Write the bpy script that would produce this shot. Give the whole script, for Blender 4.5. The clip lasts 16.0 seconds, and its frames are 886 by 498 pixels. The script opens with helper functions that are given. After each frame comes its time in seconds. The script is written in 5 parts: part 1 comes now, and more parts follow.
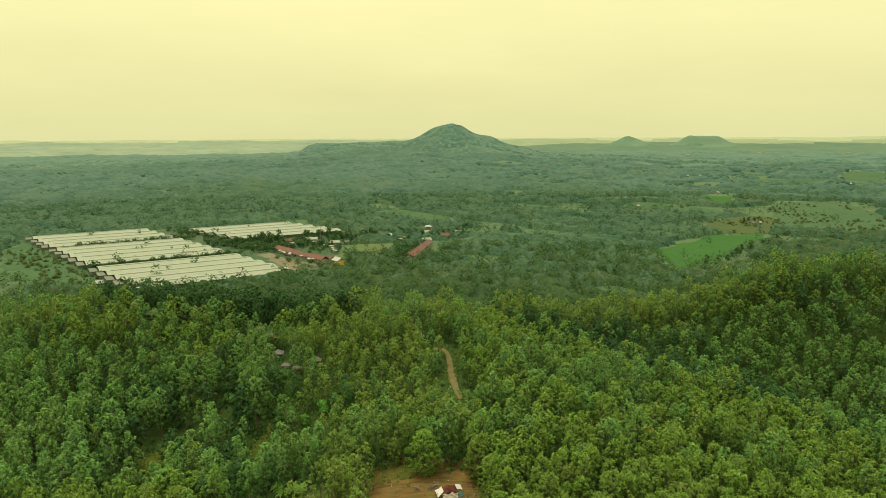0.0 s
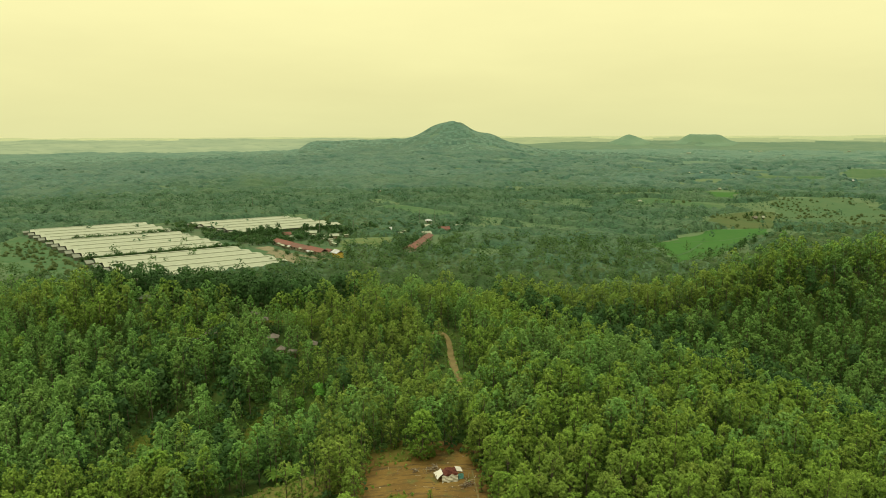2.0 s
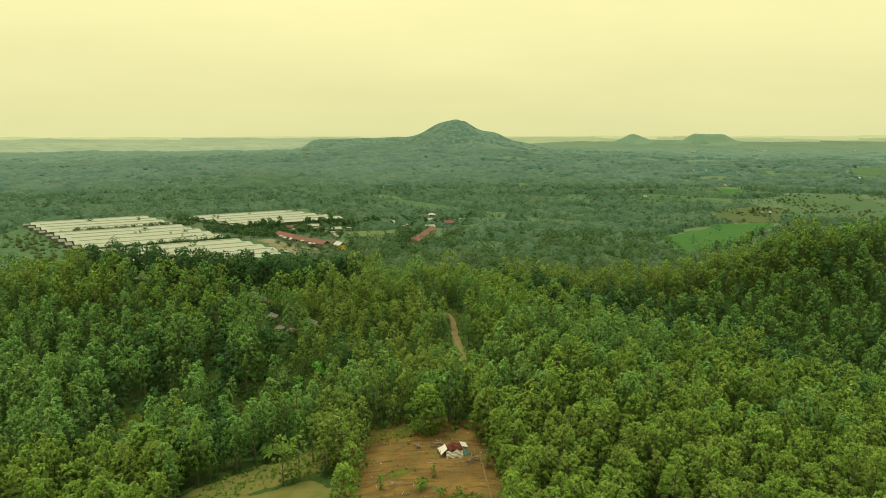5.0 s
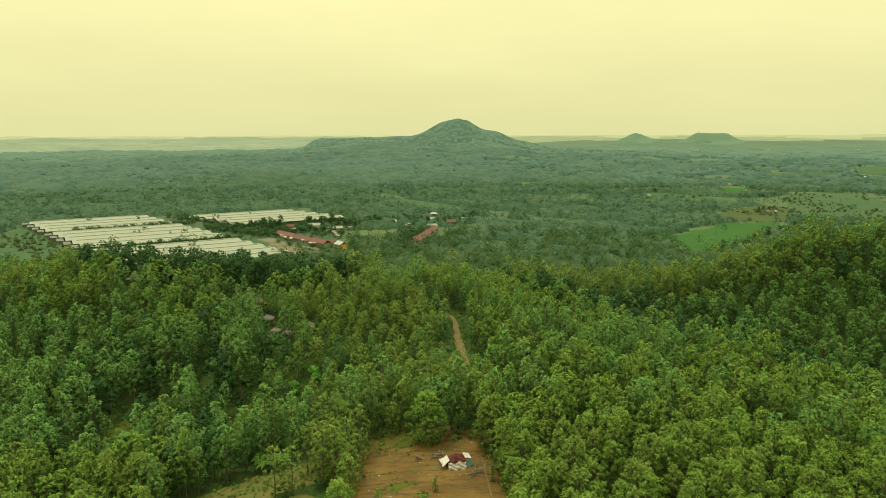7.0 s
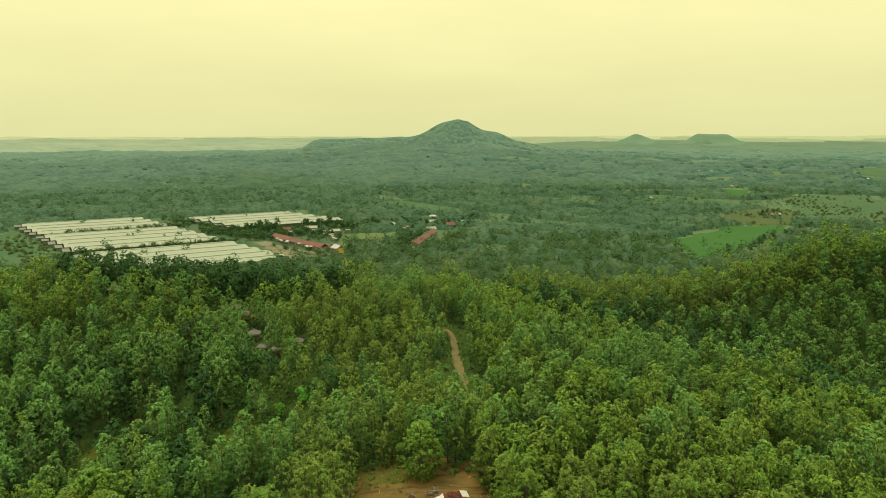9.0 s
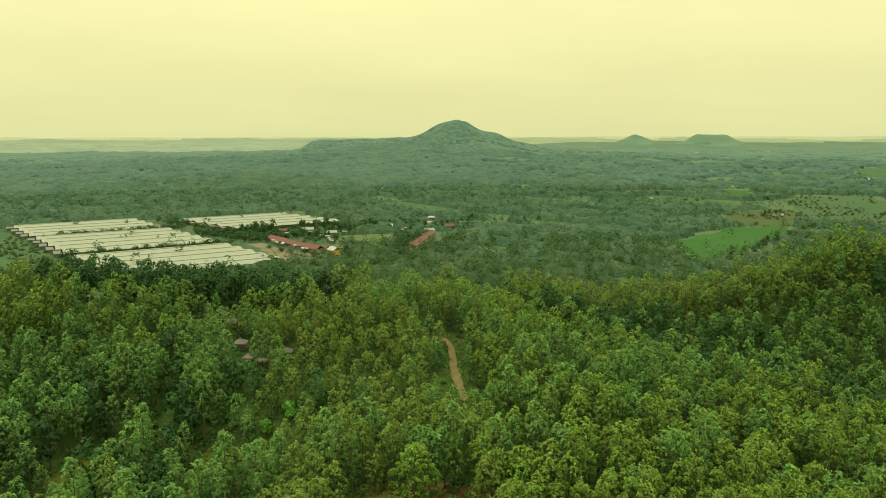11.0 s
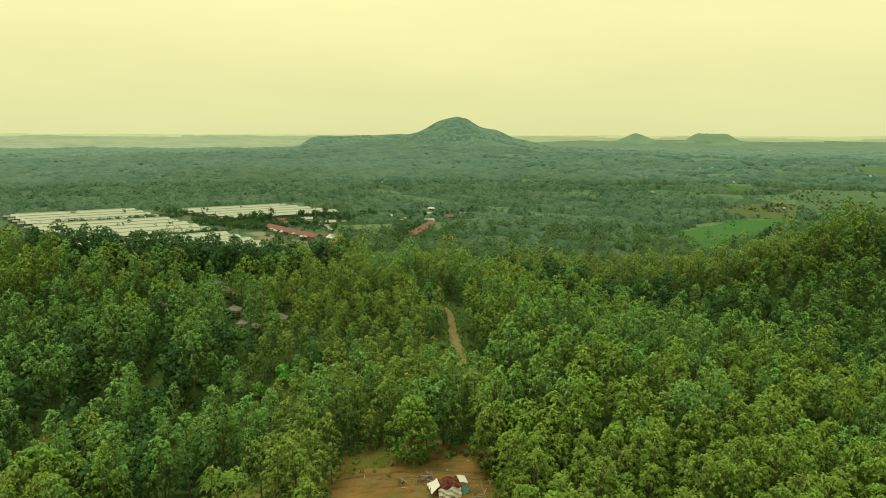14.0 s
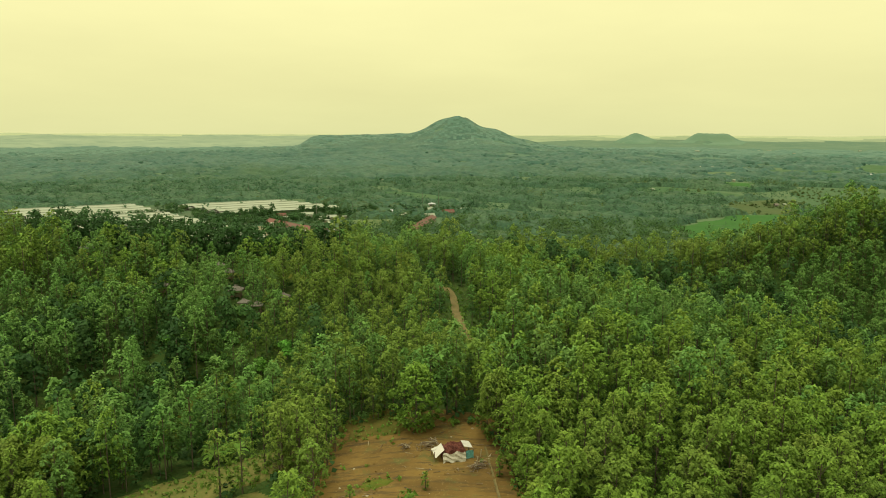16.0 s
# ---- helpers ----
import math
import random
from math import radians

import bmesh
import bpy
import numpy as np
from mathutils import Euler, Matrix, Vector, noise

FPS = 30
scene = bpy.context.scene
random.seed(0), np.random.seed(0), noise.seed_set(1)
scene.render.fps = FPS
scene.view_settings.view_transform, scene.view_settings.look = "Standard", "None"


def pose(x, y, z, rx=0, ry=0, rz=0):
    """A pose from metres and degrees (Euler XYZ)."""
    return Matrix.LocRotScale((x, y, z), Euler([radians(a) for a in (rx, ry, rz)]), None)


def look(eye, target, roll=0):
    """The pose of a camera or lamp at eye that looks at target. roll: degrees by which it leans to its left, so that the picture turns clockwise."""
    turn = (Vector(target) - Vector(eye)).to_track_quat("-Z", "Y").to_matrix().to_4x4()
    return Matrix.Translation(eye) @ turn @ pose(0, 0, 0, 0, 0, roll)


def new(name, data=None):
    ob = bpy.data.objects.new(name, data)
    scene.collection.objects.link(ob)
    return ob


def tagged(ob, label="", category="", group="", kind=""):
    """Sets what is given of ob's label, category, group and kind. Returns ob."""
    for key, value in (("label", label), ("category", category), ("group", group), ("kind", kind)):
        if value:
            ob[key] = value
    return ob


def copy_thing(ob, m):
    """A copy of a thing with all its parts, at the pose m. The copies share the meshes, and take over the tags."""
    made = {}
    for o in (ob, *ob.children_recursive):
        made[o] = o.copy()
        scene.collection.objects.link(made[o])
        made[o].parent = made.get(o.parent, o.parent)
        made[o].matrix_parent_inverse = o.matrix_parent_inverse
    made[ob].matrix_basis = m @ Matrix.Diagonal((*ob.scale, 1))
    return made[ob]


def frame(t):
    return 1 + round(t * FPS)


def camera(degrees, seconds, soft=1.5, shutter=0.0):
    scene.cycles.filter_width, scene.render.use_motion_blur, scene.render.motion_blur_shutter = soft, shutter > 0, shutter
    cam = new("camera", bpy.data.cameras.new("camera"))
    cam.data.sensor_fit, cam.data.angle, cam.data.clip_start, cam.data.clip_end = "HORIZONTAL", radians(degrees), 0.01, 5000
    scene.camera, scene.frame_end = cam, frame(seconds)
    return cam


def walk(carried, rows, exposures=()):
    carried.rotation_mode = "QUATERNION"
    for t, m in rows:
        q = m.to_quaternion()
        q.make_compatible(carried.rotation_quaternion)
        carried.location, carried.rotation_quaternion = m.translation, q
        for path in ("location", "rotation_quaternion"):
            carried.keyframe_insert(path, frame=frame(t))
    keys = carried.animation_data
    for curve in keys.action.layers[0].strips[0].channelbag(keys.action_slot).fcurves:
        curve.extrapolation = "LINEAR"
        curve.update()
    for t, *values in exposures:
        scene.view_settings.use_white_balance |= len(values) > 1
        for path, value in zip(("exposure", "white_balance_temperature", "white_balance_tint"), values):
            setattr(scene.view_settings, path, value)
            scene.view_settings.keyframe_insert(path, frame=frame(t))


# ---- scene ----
cam = camera(66.0, 16.0, soft=0.95)
# seconds, place in metres, yaw, pitch and roll in degrees; the plain lies at z = 0
PATH = [
    (0, 0.58, 1.64, 87.25, 0.09, -9.41, -0.30),
    (0.5, 0.64, 1.82, 85.81, 0.13, -9.42, -0.30),
    (1, 0.72, 2.55, 84.46, 0.15, -9.44, -0.30),
    (1.5, 0.74, 3.93, 83.17, 0.15, -9.46, -0.27),
    (2, 0.68, 5.73, 82.06, 0.13, -9.48, -0.22),
    (2.5, 0.56, 7.47, 81.11, 0.11, -9.48, -0.20),
    (3, 0.46, 8.69, 80.08, 0.12, -9.47, -0.20),
    (3.5, 0.44, 9.26, 78.91, 0.18, -9.45, -0.20),
    (4, 0.48, 9.45, 77.69, 0.26, -9.44, -0.20),
    (6.5, 0.24, 13.68, 74.46, 0.55, -9.47, -0.10),
    (7, 0.42, 15.88, 74.75, 0.59, -9.49, -0.17),
    (7.5, 0.57, 18.17, 74.96, 0.60, -9.48, -0.18),
    (8, 0.69, 20.57, 75.12, 0.60, -9.46, -0.15),
    (8.5, 0.79, 22.96, 75.26, 0.59, -9.45, -0.15),
    (9, 0.90, 25.27, 75.38, 0.58, -9.44, -0.10),
    (11.5, 1.10, 34.65, 74.33, 0.44, -9.38, -0.10),
    (12, 1.08, 35.61, 73.08, 0.39, -9.39, -0.03),
    (12.5, 1.06, 36.16, 71.70, 0.39, -9.41, 0.03),
    (13, 1.10, 36.22, 70.28, 0.42, -9.43, 0.08),
    (13.5, 1.15, 36.08, 68.89, 0.44, -9.44, 0.12),
    (14, 1.14, 35.95, 67.59, 0.46, -9.45, 0.17),
    (14.5, 1.02, 35.86, 66.41, 0.47, -9.45, 0.20),
    (15, 0.83, 35.80, 65.34, 0.48, -9.44, 0.20),
    (15.5, 0.71, 35.71, 64.37, 0.47, -9.42, 0.20),
    (16, 0.66, 35.61, 63.46, 0.46, -9.41, 0.20),
]
walk(cam, [(t, pose(x, y, z, 0, 0, yaw) @ pose(0, 0, 0, 90 + pitch) @ pose(0, 0, 0, 0, 0, roll)) for t, x, y, z, yaw, pitch, roll in PATH],
     [(0, 0, 6500, 9.5), (10, 0, 6500, 8.5), (12, 0, 6470, 5), (13.5, 0, 6470, 5), (15, 0, 6490, 8), (16, 0, 6490, 8)])

# ---- sky and sun ----
SUN_FROM = Vector((-0.2, 0.02, 0.95)).normalized()
world = bpy.data.worlds.new("hazy_sky")
scene.world = world
world.use_nodes = True
wt = world.node_tree
wt.nodes.clear()


def node(tree, kind, **inputs):
    n = tree.nodes.new(kind)
    for key, value in inputs.items():
        n.inputs[key.replace("_", " ")].default_value = value
    return n


def link(tree, a, b):
    tree.links.new(a, b)


sky = wt.nodes.new("ShaderNodeTexSky")
sky.sky_type, sky.sun_disc = "NISHITA", False
sky.sun_elevation, sky.sun_rotation = math.asin(SUN_FROM.z), math.atan2(SUN_FROM.x, SUN_FROM.y)
sky.dust_density, sky.air_density = 6.0, 2.0
coord = wt.nodes.new("ShaderNodeTexCoord")
split = wt.nodes.new("ShaderNodeSeparateXYZ")
link(wt, coord.outputs["Generated"], split.inputs[0])
# the high haze: cream near the horizon, brighter upwards
ramp = wt.nodes.new("ShaderNodeValToRGB")
ramp.color_ramp.elements[0].position, ramp.color_ramp.elements[0].color = 0.0, (0.75, 0.74, 0.36, 1)
ramp.color_ramp.elements[1].position, ramp.color_ramp.elements[1].color = 0.85, (1.38, 1.38, 1.08, 1)
for at, col in ((0.06, (0.80, 0.77, 0.37, 1)), (0.2, (0.96, 0.89, 0.42, 1)), (0.34, (1.0, 0.94, 0.5, 1))):
    e = ramp.color_ramp.elements.new(at)
    e.color = col
link(wt, split.outputs["Z"], ramp.inputs[0])
# thin cloud streaks
smap = node(wt, "ShaderNodeMapping")
smap.inputs["Scale"].default_value = (2.0, 2.0, 9.0)
link(wt, coord.outputs["Generated"], smap.inputs[0])
cloud = node(wt, "ShaderNodeTexNoise", Scale=1.6, Detail=6.0, Roughness=0.55)
link(wt, smap.outputs[0], cloud.inputs["Vector"])
cramp = node(wt, "ShaderNodeMapRange")
for key, value in (("From Min", 0.3), ("From Max", 0.75), ("To Min", 0.965), ("To Max", 1.035)):
    cramp.inputs[key].default_value = value
link(wt, cloud.outputs[0], cramp.inputs[0])
cmul = wt.nodes.new("ShaderNodeVectorMath")
cmul.operation = "SCALE"
link(wt, ramp.outputs[0], cmul.inputs[0])
link(wt, cramp.outputs[0], cmul.inputs["Scale"])
bg_sky, bg_haze, add, wout = (wt.nodes.new("ShaderNode" + k) for k in ("Background", "Background", "AddShader", "OutputWorld"))
bg_sky.inputs["Strength"].default_value = 0.012
bg_haze.inputs["Strength"].default_value = 1.03
link(wt, sky.outputs[0], bg_sky.inputs[0])
link(wt, cmul.outputs[0], bg_haze.inputs[0])
link(wt, bg_sky.outputs[0], add.inputs[0])
link(wt, bg_haze.outputs[0], add.inputs[1])
link(wt, add.outputs[0], wout.inputs[0])

sun = new("sun", bpy.data.lights.new("sun", "SUN"))
sun.data.energy, sun.data.angle, sun.data.color = 1.3, radians(25), (1.0, 0.94, 0.74)
sun.matrix_world = look(SUN_FROM * 400, (0, 0, 0))


# ---- materials ----
def material(name, rough=0.8):
    m = bpy.data.materials.new(name)
    m.use_nodes = True
    b = m.node_tree.nodes["Principled BSDF"]
    b.inputs["Roughness"].default_value = rough
    b.inputs["Specular IOR Level"].default_value = 0.3
    return m, m.node_tree, b


def world_noise(tree, scale, detail=4.0, rough=0.55):
    geo = tree.nodes.new("ShaderNodeNewGeometry")
    n = node(tree, "ShaderNodeTexNoise", Scale=scale, Detail=detail, Roughness=rough)
    link(tree, geo.outputs["Position"], n.inputs["Vector"])
    return n.outputs[0]


def blend(tree, factor, a, b, low=0.35, high=0.65):
    """A colour from a to b as factor goes from low to high; a and b are colours or sockets."""
    r = node(tree, "ShaderNodeMapRange")
    r.inputs["From Min"].default_value, r.inputs["From Max"].default_value = low, high
    link(tree, factor, r.inputs[0])
    mix = tree.nodes.new("ShaderNodeMix")
    mix.data_type = "RGBA"
    link(tree, r.outputs[0], mix.inputs["Factor"])
    ca, cb = [i for i in mix.inputs if i.type == "RGBA"]
    for socket, value in ((ca, a), (cb, b)):
        if isinstance(value, tuple):
            socket.default_value = (*value, 1)
        else:
            link(tree, value, socket)
    return [o for o in mix.outputs if o.type == "RGBA"][0]


def relief(tree, bsdf, factor, strength, distance):
    bump = node(tree, "ShaderNodeBump", Strength=strength, Distance=distance)
    link(tree, factor, bump.inputs["Height"])
    link(tree, bump.outputs[0], bsdf.inputs["Normal"])


def foliage(name, dark, mid, light, stand=0.05, tree_scale=0.22, through_light=0.25, vary=0.37, clump=0.0, mottle=0.15, gloss=0.12):
    """Leaves: a tone for each stand, each tree and each leaf, and some light through the blade."""
    m, t, b = material(name, 0.6)
    b.inputs["Specular IOR Level"].default_value = gloss
    geo = t.nodes.new("ShaderNodeNewGeometry")
    info = t.nodes.new("ShaderNodeObjectInfo")
    tone, fresh_lit = t.nodes.new("ShaderNodeAttribute"), t.nodes.new("ShaderNodeAttribute")
    tone.attribute_name, fresh_lit.attribute_name = "tree_tone", "fresh_lit_leaf"
    each = t.nodes.new("ShaderNodeMath")
    each.operation = "ADD"
    link(t, info.outputs["Random"], each.inputs[0])
    link(t, tone.outputs["Fac"], each.inputs[1])
    one = t.nodes.new("ShaderNodeMath")
    one.operation = "FRACT"
    link(t, each.outputs[0], one.inputs[0])
    col = blend(t, world_noise(t, stand, 3.0), dark, mid, 0.36, 0.62)
    if clump:
        col = blend(t, world_noise(t, tree_scale, 2.0), col, light, 0.42, 0.78)
    else:
        col = blend(t, one.outputs[0], col, light, 0.1, 2.0)
        # paler leaves at the crown top: young growth plus skylight put into the colour
        col = blend(t, fresh_lit.outputs["Fac"], col, tuple(1.2 * v for v in light), 0.4, 1.3)
    hsv = t.nodes.new("ShaderNodeHueSaturation")
    r = node(t, "ShaderNodeMapRange")
    r.inputs["To Min"].default_value, r.inputs["To Max"].default_value = 1 - vary, 1 + vary
    link(t, geo.outputs["Random Per Island"], r.inputs[0])
    value = r.outputs[0]
    if clump:
        lumps = world_noise(t, clump, 4.0, 0.65)
        spread = node(t, "ShaderNodeMapRange")
        for key, amount in (("From Min", 0.3), ("From Max", 0.7), ("To Min", 1 - mottle), ("To Max", 1 + mottle)):
            spread.inputs[key].default_value = amount
        link(t, lumps, spread.inputs[0])
        times = t.nodes.new("ShaderNodeMath")
        times.operation = "MULTIPLY"
        link(t, value, times.inputs[0])
        link(t, spread.outputs[0], times.inputs[1])
        value = times.outputs[0]
        relief(t, b, lumps, 0.4, 0.6 / clump)
    link(t, value, hsv.inputs["Value"])
    h = node(t, "ShaderNodeMapRange")
    h.inputs["To Min"].default_value, h.inputs["To Max"].default_value = 0.485, 0.51
    link(t, one.outputs[0], h.inputs[0])
    link(t, h.outputs[0], hsv.inputs["Hue"])
    link(t, col, hsv.inputs["Color"])
    link(t, hsv.outputs[0], b.inputs["Base Color"])
    glow = t.nodes.new("ShaderNodeBsdfTranslucent")
    link(t, hsv.outputs[0], glow.inputs[0])
    mix = t.nodes.new("ShaderNodeMixShader")
    mix.inputs[0].default_value = through_light
    link(t, b.outputs[0], mix.inputs[1])
    link(t, glow.outputs[0], mix.inputs[2])
    link(t, mix.outputs[0], t.nodes["Material Output"].inputs["Surface"])
    return m


def earth(name, a, b_, c, scale, grain, rough=0.9, depth=0.05, gloss=0.06):
    m, t, b = material(name, rough)
    b.inputs["Specular IOR Level"].default_value = gloss
    col = blend(t, world_noise(t, scale, 5.0), a, b_, 0.38, 0.62)
    fine = world_noise(t, grain, 5.0, 0.65)
    col = blend(t, fine, col, c, 0.5, 0.72)
    link(t, col, b.inputs["Base Color"])
    relief(t, b, fine, 0.6, depth)
    return m


def plain_coat(name, colour, stain, scale=1.5, rough=0.6, metal=0.0):
    m, t, b = material(name, rough)
    col = blend(t, world_noise(t, scale, 5.0, 0.6), colour, stain, 0.5, 0.75)
    link(t, col, b.inputs["Base Color"])
    b.inputs["Metallic"].default_value = metal
    return m


TEAK = foliage("teak_leaf", (0.074, 0.18, 0.046), (0.104, 0.218, 0.05), (0.158, 0.29, 0.056), stand=0.035, through_light=0.22, vary=0.24)
TEAK_YOUNG = foliage("young_teak_leaf", (0.084, 0.171, 0.028), (0.116, 0.212, 0.031), (0.186, 0.288, 0.035), stand=0.035, through_light=0.22, vary=0.24)
OLIVE_LEAF = foliage("olive_teak_leaf", (0.112, 0.2, 0.034), (0.145, 0.235, 0.038), (0.19, 0.275, 0.043), stand=0.05, through_light=0.3, vary=0.22)
# leaf of the dark trees, also used to paint shade in valley and undergrowth
SHADE_LEAF = foliage("dark_leaf_and_shade", (0.0289, 0.0846, 0.024), (0.0408, 0.1008, 0.027), (0.06375, 0.1278, 0.029), vary=0.24)
BRIGHT_LEAF = foliage("bright_shrub_leaf", (0.085, 0.24, 0.03), (0.105, 0.275, 0.034), (0.14, 0.31, 0.038))
# distance haze painted into this leaf: bluer and greyer than teak
FAR_LEAF = foliage("hazed_hill_leaf", (0.06338, 0.1367, 0.09368), (0.07923, 0.1565, 0.1041), (0.1003, 0.1715, 0.1107), stand=0.004, tree_scale=0.012, through_light=0.0, vary=0.0, clump=0.08, mottle=0.12)
BANANA = foliage("banana_leaf", (0.09, 0.2, 0.03), (0.13, 0.26, 0.035), (0.18, 0.3, 0.05))
BARK = plain_coat("bark", (0.1, 0.08, 0.055), (0.17, 0.15, 0.11), 6.0, 0.9)
FLOOR = earth("hill_ground", (0.035, 0.075, 0.016), (0.055, 0.09, 0.02), (0.075, 0.082, 0.023), 0.2, 1.3, depth=0.5)
GRASS = earth("rough_grass", (0.06, 0.1, 0.014), (0.1, 0.12, 0.018), (0.14, 0.11, 0.026), 0.25, 1.6, depth=0.4)


def rutted_earth(name):
    m, t, b = material(name, 0.92)
    geo = t.nodes.new("ShaderNodeNewGeometry")
    turn = node(t, "ShaderNodeMapping")
    turn.inputs["Rotation"].default_value, turn.inputs["Scale"].default_value = (0, 0, 0.22), (0.3, 1.5, 1.0)
    link(t, geo.outputs["Position"], turn.inputs[0])
    ruts = node(t, "ShaderNodeTexNoise", Scale=0.9, Detail=5.0, Roughness=0.6)
    link(t, turn.outputs[0], ruts.inputs["Vector"])
    col = blend(t, world_noise(t, 0.2, 4.0), (0.122, 0.072, 0.015), (0.195, 0.12, 0.027), 0.36, 0.64)
    col = blend(t, ruts.outputs[0], col, (0.075, 0.05, 0.016), 0.5, 0.66)
    col = blend(t, world_noise(t, 0.33, 5.0, 0.7), col, (0.1, 0.105, 0.025), 0.55, 0.7)
    col = blend(t, world_noise(t, 3.0, 4.0, 0.7), col, (0.24, 0.17, 0.06), 0.58, 0.75)
    link(t, col, b.inputs["Base Color"])
    relief(t, b, ruts.outputs[0], 0.6, 0.12)
    return m


DIRT = rutted_earth("bare_earth")
TURF_EARTH = earth("thin_turf", (0.085, 0.095, 0.018), (0.13, 0.105, 0.027), (0.12, 0.085, 0.024), 0.35, 1.8)
SLIP_EARTH = earth("dry_trodden_grass", (0.105, 0.122, 0.03), (0.148, 0.142, 0.04), (0.165, 0.14, 0.045), 0.3, 1.5)
TRACK = earth("pale_track_earth", (0.155, 0.125, 0.05), (0.2, 0.158, 0.068), (0.1, 0.1, 0.032), 0.5, 2.0)
RICE = earth("rice_field_green", (0.03715, 0.113, 0.02261), (0.04457, 0.1227, 0.02584), (0.05572, 0.1211, 0.03069), 0.02, 0.25)
PASTURE = earth("pale_pasture", (0.045, 0.105, 0.039), (0.06, 0.118, 0.045), (0.085, 0.128, 0.051), 0.03, 0.12, gloss=0.12)
YARD = earth("farmyard_soil", (0.05178, 0.1092, 0.04807), (0.08879, 0.118, 0.06118), (0.04808, 0.1005, 0.0437), 0.05, 0.4)
DRY_TURF = earth("worn_playing_field", (0.085, 0.135, 0.05), (0.115, 0.15, 0.056), (0.15, 0.16, 0.065), 0.05, 0.3)
BARE_YARD = earth("dry_yard_soil", (0.165, 0.15, 0.088), (0.21, 0.185, 0.11), (0.12, 0.135, 0.065), 0.06, 0.5)
ROUGH_PASTURE = earth("patchy_olive_pasture", (0.05, 0.108, 0.044), (0.066, 0.116, 0.046), (0.082, 0.12, 0.048), 0.02, 0.1, gloss=0.12)
HEATH_SOIL = earth("dry_heath", (0.055, 0.095, 0.033), (0.08, 0.105, 0.037), (0.095, 0.098, 0.04), 0.03, 0.2)
ROOF_WHITE = plain_coat("white_sheet_roof", (0.285, 0.312, 0.215), (0.225, 0.25, 0.17), 0.3, 0.55)
ROOF_RED = plain_coat("red_tile_roof", (0.17, 0.07, 0.048), (0.125, 0.062, 0.045), 0.3, 0.75)
ROOF_RUST = plain_coat("rust_brown_roof", (0.15, 0.075, 0.052), (0.1, 0.06, 0.045), 0.4, 0.8)
ROOF_GREY = plain_coat("grey_sheet_roof", (0.42, 0.43, 0.42), (0.3, 0.29, 0.27), 0.3, 0.6)
ROOF_DULL = plain_coat("dull_sheet_roof", (0.15, 0.165, 0.12), (0.105, 0.12, 0.085), 1.2, 0.7)
THATCH = earth("dry_thatch", (0.1546, 0.1381, 0.1122), (0.2061, 0.186, 0.1535), (0.1134, 0.1009, 0.08269), 0.8, 5.0)
WALL_CREAM = plain_coat("cream_plaster", (0.3534, 0.342, 0.252), (0.285, 0.27, 0.198), 0.6, 0.8)
WALL_YELLOW = plain_coat("yellow_plaster", (0.68, 0.45, 0.09), (0.55, 0.38, 0.1), 0.6, 0.8)
WALL_DARK = plain_coat("dark_netting", (0.1, 0.1, 0.08), (0.15, 0.145, 0.115), 0.4, 0.8)
TIMBER = plain_coat("weathered_timber", (0.17, 0.12, 0.075), (0.27, 0.22, 0.15), 3.0, 0.85)
TARP_WHITE = plain_coat("white_tarpaulin", (0.6, 0.57, 0.48), (0.4, 0.36, 0.28), 1.2, 0.5)
TARP_DULL = plain_coat("dirty_tarpaulin", (0.44, 0.41, 0.31), (0.26, 0.22, 0.14), 2.2, 0.6)
TARP_BLUE = plain_coat("blue_green_tarpaulin", (0.09, 0.27, 0.24), (0.16, 0.33, 0.28), 1.2, 0.5)
HUSK = earth("red_brown_husk", (0.1, 0.035, 0.026), (0.2, 0.075, 0.055), (0.05, 0.025, 0.02), 1.5, 6.0)
GLASS_DARK = plain_coat("dark_window", (0.03, 0.035, 0.035), (0.06, 0.065, 0.06), 1.0, 0.25)


# ---- the lie of the land ----
def sstep(a, b, v):
    t = np.clip((np.asarray(v, float) - a) / (b - a), 0, 1)
    return t * t * (3 - 2 * t)


def bell(v, c, s):
    return np.exp(-(((v - c) / s) ** 2))


def waves(x, y, length, seed):
    """Soft uneven ground: a handful of crossing waves, about -1 to 1."""
    r = np.random.RandomState(seed)
    total = np.zeros_like(np.asarray(x, float) + np.asarray(y, float))
    for k in range(7):
        a, f, p = r.uniform(0, math.tau), r.uniform(0.6, 1.6) / length, r.uniform(0, math.tau)
        total = total + np.sin(math.tau * f * (x * math.cos(a) + y * math.sin(a)) + p)
    return total / 4.0


def to_line(x, y, line):
    """The distance to a line of points."""
    best = np.full(np.broadcast(x, y).shape, 1e9)
    for (ax, ay), (bx, by) in zip(line, line[1:]):
        dx, dy = bx - ax, by - ay
        t = np.clip(((x - ax) * dx + (y - ay) * dy) / (dx * dx + dy * dy), 0, 1)
        best = np.minimum(best, np.hypot(x - ax - t * dx, y - ay - t * dy))
    return best


VALLEY_RIGHT = [(44, 188), (66, 178), (95, 158), (130, 120)]


def crest(x):
    return 197 + 0.02 * x + 3 * np.sin(x / 31.0) + 9 * sstep(62, 112, x)


